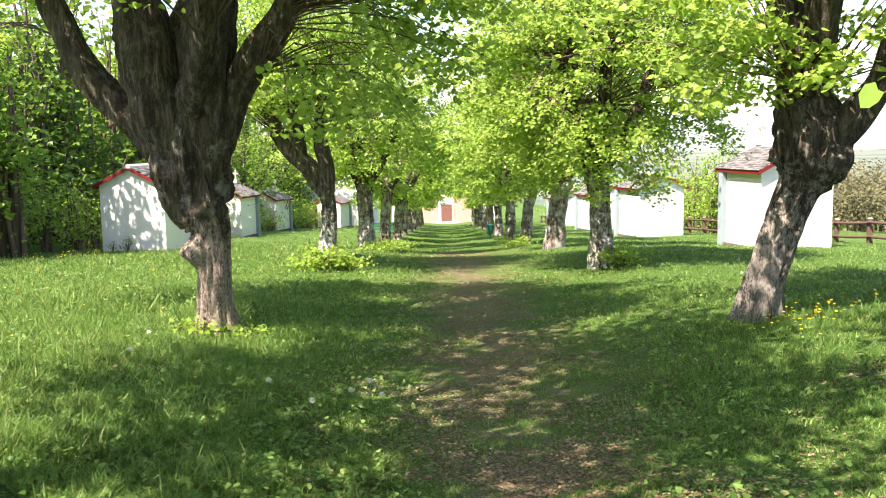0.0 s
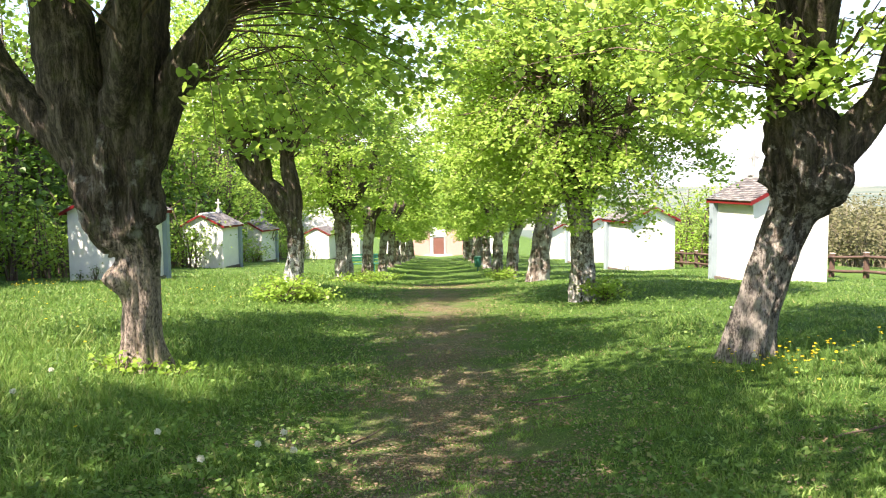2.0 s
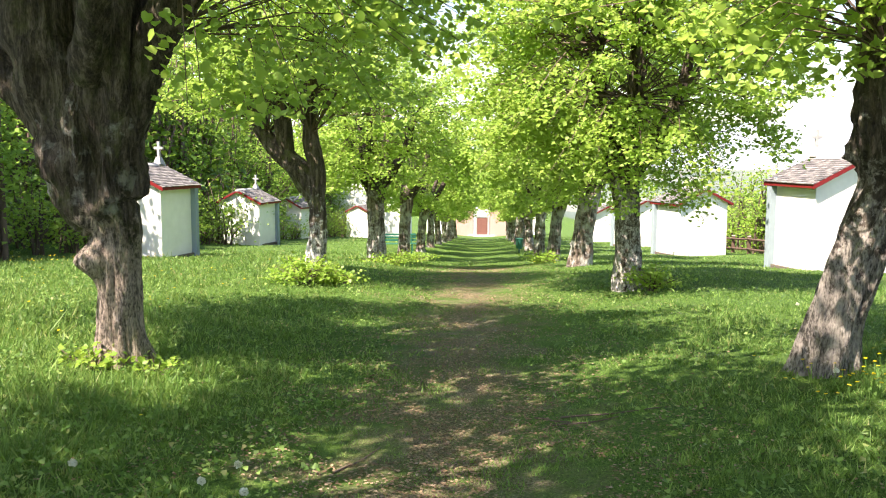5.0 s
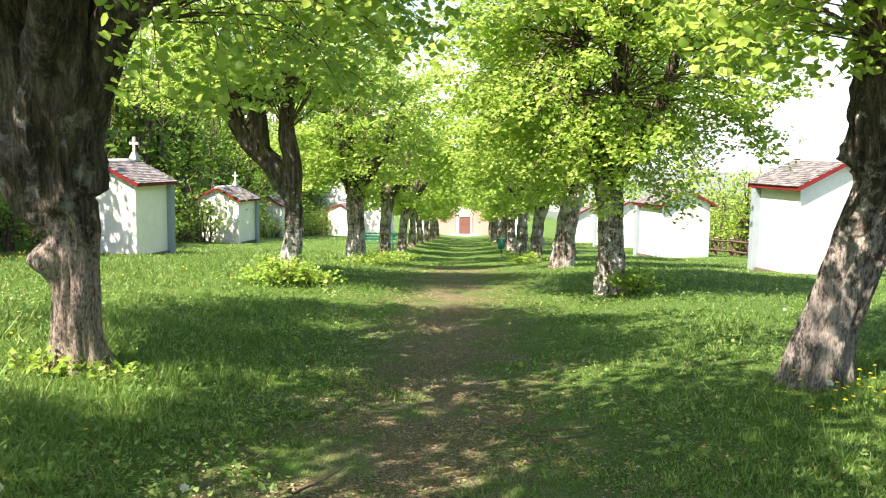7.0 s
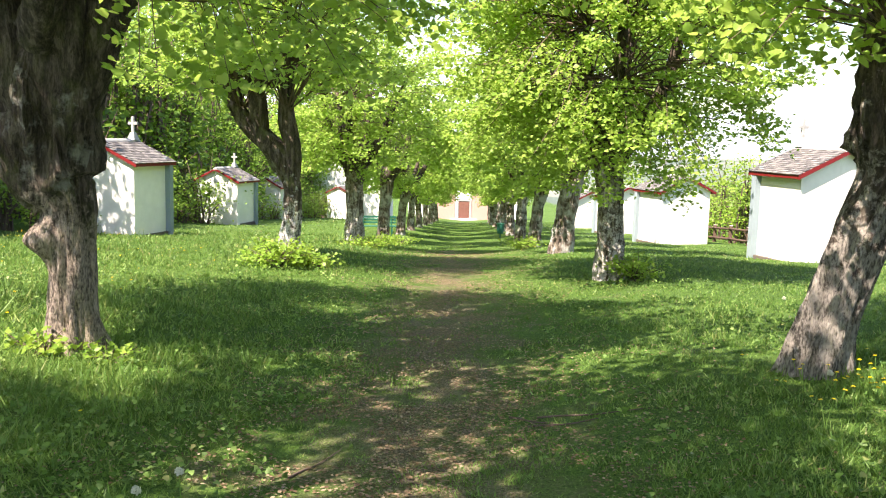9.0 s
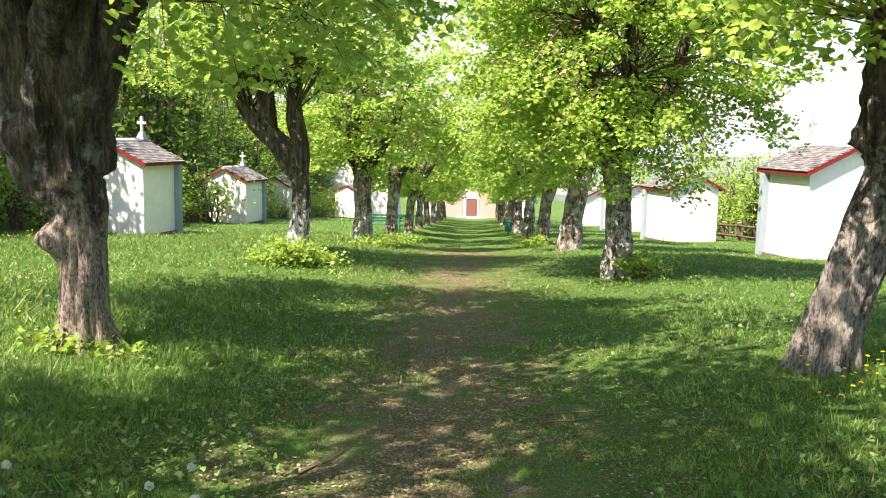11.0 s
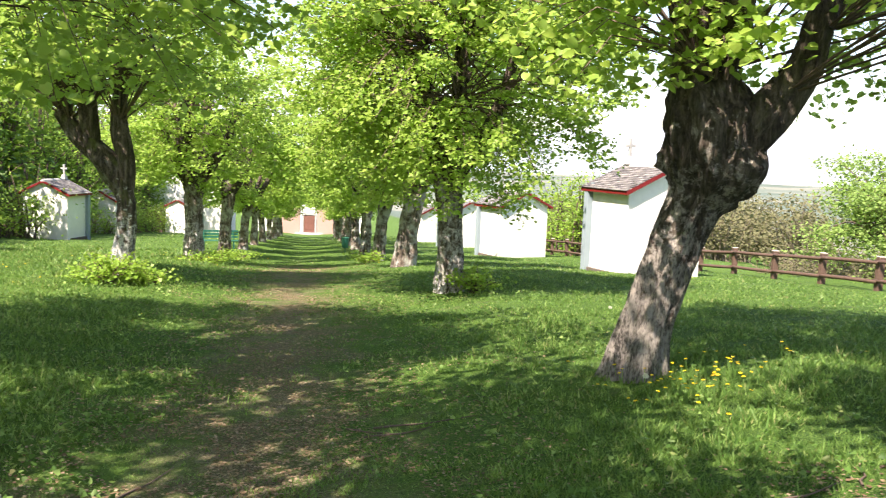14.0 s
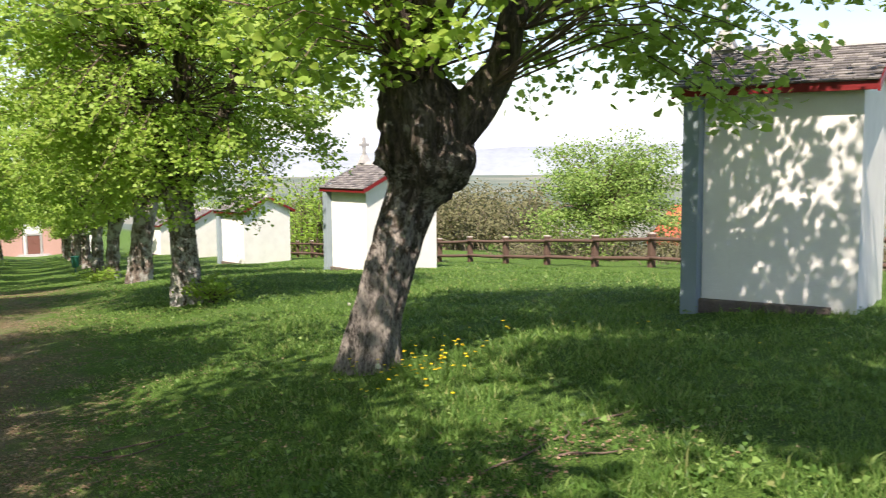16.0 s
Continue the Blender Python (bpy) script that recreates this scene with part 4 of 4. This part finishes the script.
leafy_mass("woodland", tall, M_WOOD_FRESH, 0.42, 13, 46, "tall green trees deep in the wood", "wood")
edge = [(-13.6 - 0.02 * y + wr.uniform(-0.5, 0.6), y, wr.uniform(0.9, 1.6), wr.uniform(1.4, 3.4)) for y in np.arange(16, 100, 1.8)]
leafy_mass("hedge", edge, M_BUSH_LEAF, 0.13, 170, 43, "fresh green shrubs at the edge of the wood", "shrubs")
scrub = []
for i in range(260):
    x, y = wr.uniform(19, 75), wr.uniform(30, 125)
    way = math.atan2(x - 1.4, y - 1.4)
    if way < 0.49:
        scrub.append((x, y, wr.uniform(1.8, 3.2), wr.uniform(3.0, 5.0)))
    elif way > 0.82 or x < 30:
        scrub.append((x, y, wr.uniform(1.2, 2.2), wr.uniform(0.8, 2.0)))
leafy_mass("scrub", scrub, M_SCRUB, 0.2, 115, 47, "brownish half-bare spring scrub on the slope below", "scrub", 22, M_TWIG_PALE)
verge = [(wr.uniform(15.2, 21), wr.uniform(9, 32), wr.uniform(0.8, 1.5), wr.uniform(0.4, 1.1)) for i in range(60)]
leafy_mass("scrub", verge, M_SCRUB, 0.075, 260, 48, "low brownish growth behind the fence", "scrub", 14, M_TWIG_PALE)
hedge2 = [(16.6 - 0.104 * y + wr.uniform(0.3, 2.5), y, wr.uniform(1.2, 2.0), wr.uniform(2.2, 4.6)) for y in np.arange(40, 95, 1.5)]
leafy_mass("hedge", hedge2, M_BUSH_LEAF, 0.15, 130, 49, "green shrubs behind the fence", "shrubs")


# ---- grass, flowers and litter ----
def axis_x(y):
    return 1.25 - 0.047 * y


def grass():
    rng = np.random.default_rng(8)
    n = 1600000
    # more blades where the camera comes near
    r = 2.2 + 36 * rng.uniform(0, 1, n) ** 2.2
    a = rng.uniform(radians(-48), radians(72), n)
    x, y = 1.1 + r * np.sin(a), 0.2 + r * np.cos(a)
    # a thinner stand behind, beside and far ahead
    m = 90000
    r2, a2 = 14 * np.sqrt(rng.uniform(0, 1, m)), rng.uniform(0, 2 * np.pi, m)
    x2, y2 = 0.8 + r2 * np.sin(a2), r2 * np.cos(a2)
    m3 = 110000
    y3, x3 = 28 + 80 * rng.uniform(0, 1, m3) ** 1.3, rng.uniform(-13, 13, m3)
    x, y, r = np.r_[x, x2, x3], np.r_[y, y2, y3], np.r_[r, np.maximum(r2, 9), np.hypot(x3, y3)]
    keep = (x > -13.5) & (x < 13.2)
    x, y, r = x[keep], y[keep], r[keep]
    n = len(x)
    cell = np.sin(x * 2.9 + 1.3 * np.sin(y * 2.1)) * np.cos(y * 3.3 + 1.7 * np.sin(x * 1.9))
    tuft = np.sin(x * 9.1 + 3 * np.sin(y * 7.3)) * np.cos(y * 8.7 + 2 * np.sin(x * 6.1))
    patch = np.sin(x * 1.9 + 2.1 * np.sin(y * 0.9)) * np.cos(y * 1.5 + 1.3 * np.sin(x * 1.6))
    off = np.abs(x - axis_x(y) - 0.25 * np.sin(y * 0.8))
    worn = np.clip(1.25 - off / 1.7, 0, 1) * np.clip(1.3 - y / 45, 0.45, 1)
    bare = 1 - 0.45 * np.exp(-((x - 4.0) / 0.7) ** 2 - ((y - 5.25) / 0.4) ** 2)
    keep = rng.uniform(0, 1, len(x)) < bare * (1 - 0.32 * worn) * (0.55 + 0.25 * cell + 0.2 * tuft) * np.where((worn > 0.3) & (patch > 0.15), 0.4, 1) * np.clip(1.1 - r / 60, 0.3, 1)
    x, y, r, worn, cell, tuft = (v[keep] for v in (x, y, r, worn, cell, tuft))
    n = len(x)
    side = np.clip((np.abs(x - axis_x(y)) - 1.6) / 1.5, 0, 1)
    leftish = np.clip((-x - 0.3) / 1.5, 0, 1) * np.clip((15 - y) / 6, 0.25, 1)
    h = rng.gamma(5, 0.2, n) * (0.042 + 0.014 * side + 0.026 * leftish + 0.02 * cell + 0.03 * tuft) * (1 - 0.45 * worn)
    h = np.clip(h, 0.025, 0.3) * np.where(y > 12, 0.8, 1) * np.where(x > 0.3, 0.72, 1)
    ang = rng.uniform(0, 2 * np.pi, n)
    lean = rng.normal(0, 0.45, (n, 2))
    w = np.clip(0.0021 + 0.00072 * r, 0.003, 0.06) * rng.uniform(0.6, 1.4, n)
    z = ground(x, y) - 0.01
    p = np.stack([x, y, z], 1)
    sd = np.stack([np.cos(ang), np.sin(ang), np.zeros(n)], 1) * w[:, None]
    mid = p + np.concatenate([lean * 0.3, np.ones((n, 1))], 1) * (h * 0.55)[:, None]
    tip = p + np.concatenate([lean * 1.1, np.ones((n, 1)) * 0.95], 1) * h[:, None]
    v = np.stack([p - sd, p + sd, mid + 0.8 * sd, tip, mid - 0.8 * sd], 1)[:, [0, 1, 2, 3, 4]].reshape(-1, 3)
    b = (np.arange(n) * 5)[:, None, None]
    near = r < 5.5
    f1 = (b[near] + np.array([[0, 1, 2], [0, 2, 4], [4, 2, 3]])[None]).reshape(-1, 3)
    f2 = (b[~near] + np.array([[0, 1, 3]])[None]).reshape(-1, 3)
    ob = new("grass", big_mesh("grass", v, np.r_[f1, f2], M_GRASS))
    return tagged(ob, "uneven fresh green grass under the trees", "grass", kind="stuff")


grass()


def weeds():
    """Broad leaves of dandelion, plantain and ground ivy among the grass."""
    rng = np.random.default_rng(14)
    n = 5000
    r, a = 2.6 + 16 * rng.uniform(0, 1, n) ** 1.3, rng.uniform(radians(-48), radians(72), n)
    x, y = 1.1 + r * np.sin(a), 0.2 + r * np.cos(a)
    k = (np.abs(x - axis_x(y)) > 0.7) & (x > -9) & (x < 10) & ((x < 0) | (rng.uniform(0, 1, n) < 0.3))
    x, y = np.repeat(x[k], 9), np.repeat(y[k], 9)
    x, y = x + rng.normal(0, 0.07, len(x)), y + rng.normal(0, 0.07, len(x))
    p = np.stack([x, y, ground(x, y) + rng.uniform(0.01, 0.09, len(x))], 1)
    v, f = leaf_arrays(p, 0.034, rng, 0.6, True, droop=-0.2)
    tagged(new("ground_weeds", big_mesh("ground_weeds", v, f, M_GRASS)), "broad-leaved green weeds among the grass", "weeds", kind="stuff")


weeds()


def litter():
    rng = np.random.default_rng(12)
    n = 54000
    y = 2.5 + 30 * rng.uniform(0, 1, n) ** 1.7
    x = axis_x(y) + rng.normal(0, 1.0, n)
    x[:800], y[:800] = rng.normal(4.0, 0.55, 800), rng.normal(5.25, 0.35, 800)
    k = np.sin(x * 3.1 + y) * np.cos(y * 2.3 - x) > -0.35
    x, y = x[k], y[k]
    p = np.stack([x, y, ground(x, y) + rng.uniform(0.004, 0.02, len(x))], 1)
    v, f = leaf_arrays(p, 0.025, rng, 0.3, droop=0.0)
    v[:, 2] = np.repeat(p[:, 2], 4) + 0.5 * (v[:, 2] - np.repeat(p[:, 2], 4))
    tagged(new("leaf_litter", big_mesh("leaf_litter", v, f, M_LITTER)), "dry brown leaf litter on the worn path", "leaf litter", kind="stuff")


litter()


def flower(kind_name, label, seed_head):
    """A dandelion: stalk and a head of petals or a ball of down."""
    t = new(kind_name)
    tagged(t, label, "flower", kind_name.replace("_", " ") + "s in the grass")
    part("stalk", tube_mesh("stalk", [(0, 0, -0.02, 0.003), (0.006, 0, 0.1, 0.003), (0.012, 0, 0.19, 0.0025)], 5, 0.06, M_GRASS), M_GRASS, t)
    rng = np.random.default_rng(3)
    if seed_head:
        d = rng.normal(0, 1, (150, 3))
        d /= np.linalg.norm(d, axis=1)[:, None]
        part("down", leaves_mesh("down", np.array([0.012, 0, 0.215]) + d * 0.017, 0.011, M_SEED, 5, flat=1.5), M_SEED, t, "white ball of seed down")
    else:
        bm = bmesh.new()
        for ring, (rad, z, num) in enumerate(((0.0145, 0.0, 13), (0.01, 0.004, 10))):
            for i in range(num):
                a = 2 * math.pi * (i + 0.5 * ring) / num
                q = [(0.003, -0.002), (rad, -0.004), (rad, 0.004), (0.003, 0.002)]
                bm.faces.new([bm.verts.new((0.012 + r * math.cos(a) - s * math.sin(a), r * math.sin(a) + s * math.cos(a), 0.19 + z + 0.25 * r)) for r, s in q])
        part("petals", bm, M_YELLOW, t, "bright yellow petals")
    return t


def scatter_flowers():
    rng = random.Random(9)
    puff = flower("dandelion_clock", "white dandelion seed head on a thin stalk", True)
    gold = flower("yellow_flower", "small yellow flower on a thin green stalk", False)
    puffs = [(-0.9, 5.1), (-0.24, 5.2), (-0.08, 5.4), (0.02, 5.1), (-0.43, 4.65), (-2.4, 6.18), (-2.67, 7.39), (3.73, 7.66), (-3.4, 11.2), (4.9, 12.5)]
    golds = [(4.15 + rng.gauss(0, 0.34), 7.6 + rng.gauss(0, 0.45)) for _ in range(70)]
    golds += [(-1 - 5 * rng.random(), 5 + 8 * rng.random()) for _ in range(16)] + [(4.2 + 3 * rng.random(), 6 + 3 * rng.random()) for _ in range(10)]
    golds += [(-13 + 5 * rng.random(), 19.5 + 5.5 * rng.random()) for _ in range(90)] + [(-3 - 6 * rng.random(), 9 + 13 * rng.random()) for _ in range(30)]
    golds += [(-4 - 4 * rng.random(), 13.5 + 4 * rng.random()) for _ in range(25)]
    golds += [(-3.3 + 1.7 * rng.random(), 20 + 16 * rng.random()) for _ in range(40)] + [(1.6 + 1.4 * rng.random(), 24 + 14 * rng.random()) for _ in range(15)]
    for src, spots in ((puff, puffs), (gold, golds)):
        for i, (x, y) in enumerate(spots):
            m = pose(x, y, gz(x, y) + rng.uniform(-0.06, 0.02), rng.uniform(-12, 12), rng.uniform(-12, 12), rng.uniform(0, 360))
            if i:
                copy_thing(src, m)
            else:
                src.matrix_world = m


scatter_flowers()


def sticks():
    for x, y, a, l in ((2.1, 7.63, -4, 0.75), (1.68, 7.55, -40, 0.4), (0.35, 6.5, 70, 0.6), (1.9, 7.4, 10, 0.5), (3.8, 5.3, 15, 0.5), (4.15, 5.05, -30, 0.4), (4.2, 5.45, 60, 0.35), (4.6, 5.6, 5, 0.45), (1.7, 5.4, -15, 0.6)):
        p = []
        for k in range(5):
            t = (k / 4 - 0.5) * l
            px, py = x + t * math.cos(radians(a)), y + t * math.sin(radians(a)) + 0.03 * math.sin(k * 2)
            p.append((px, py, gz(px, py) + 0.012, 0.008 - 0.001 * k))
        tagged(new("stick", tube_mesh("stick", p, 6, 0.08, M_TWIG)), "thin dry fallen twig on the ground", "stick", "fallen twigs")


sticks()
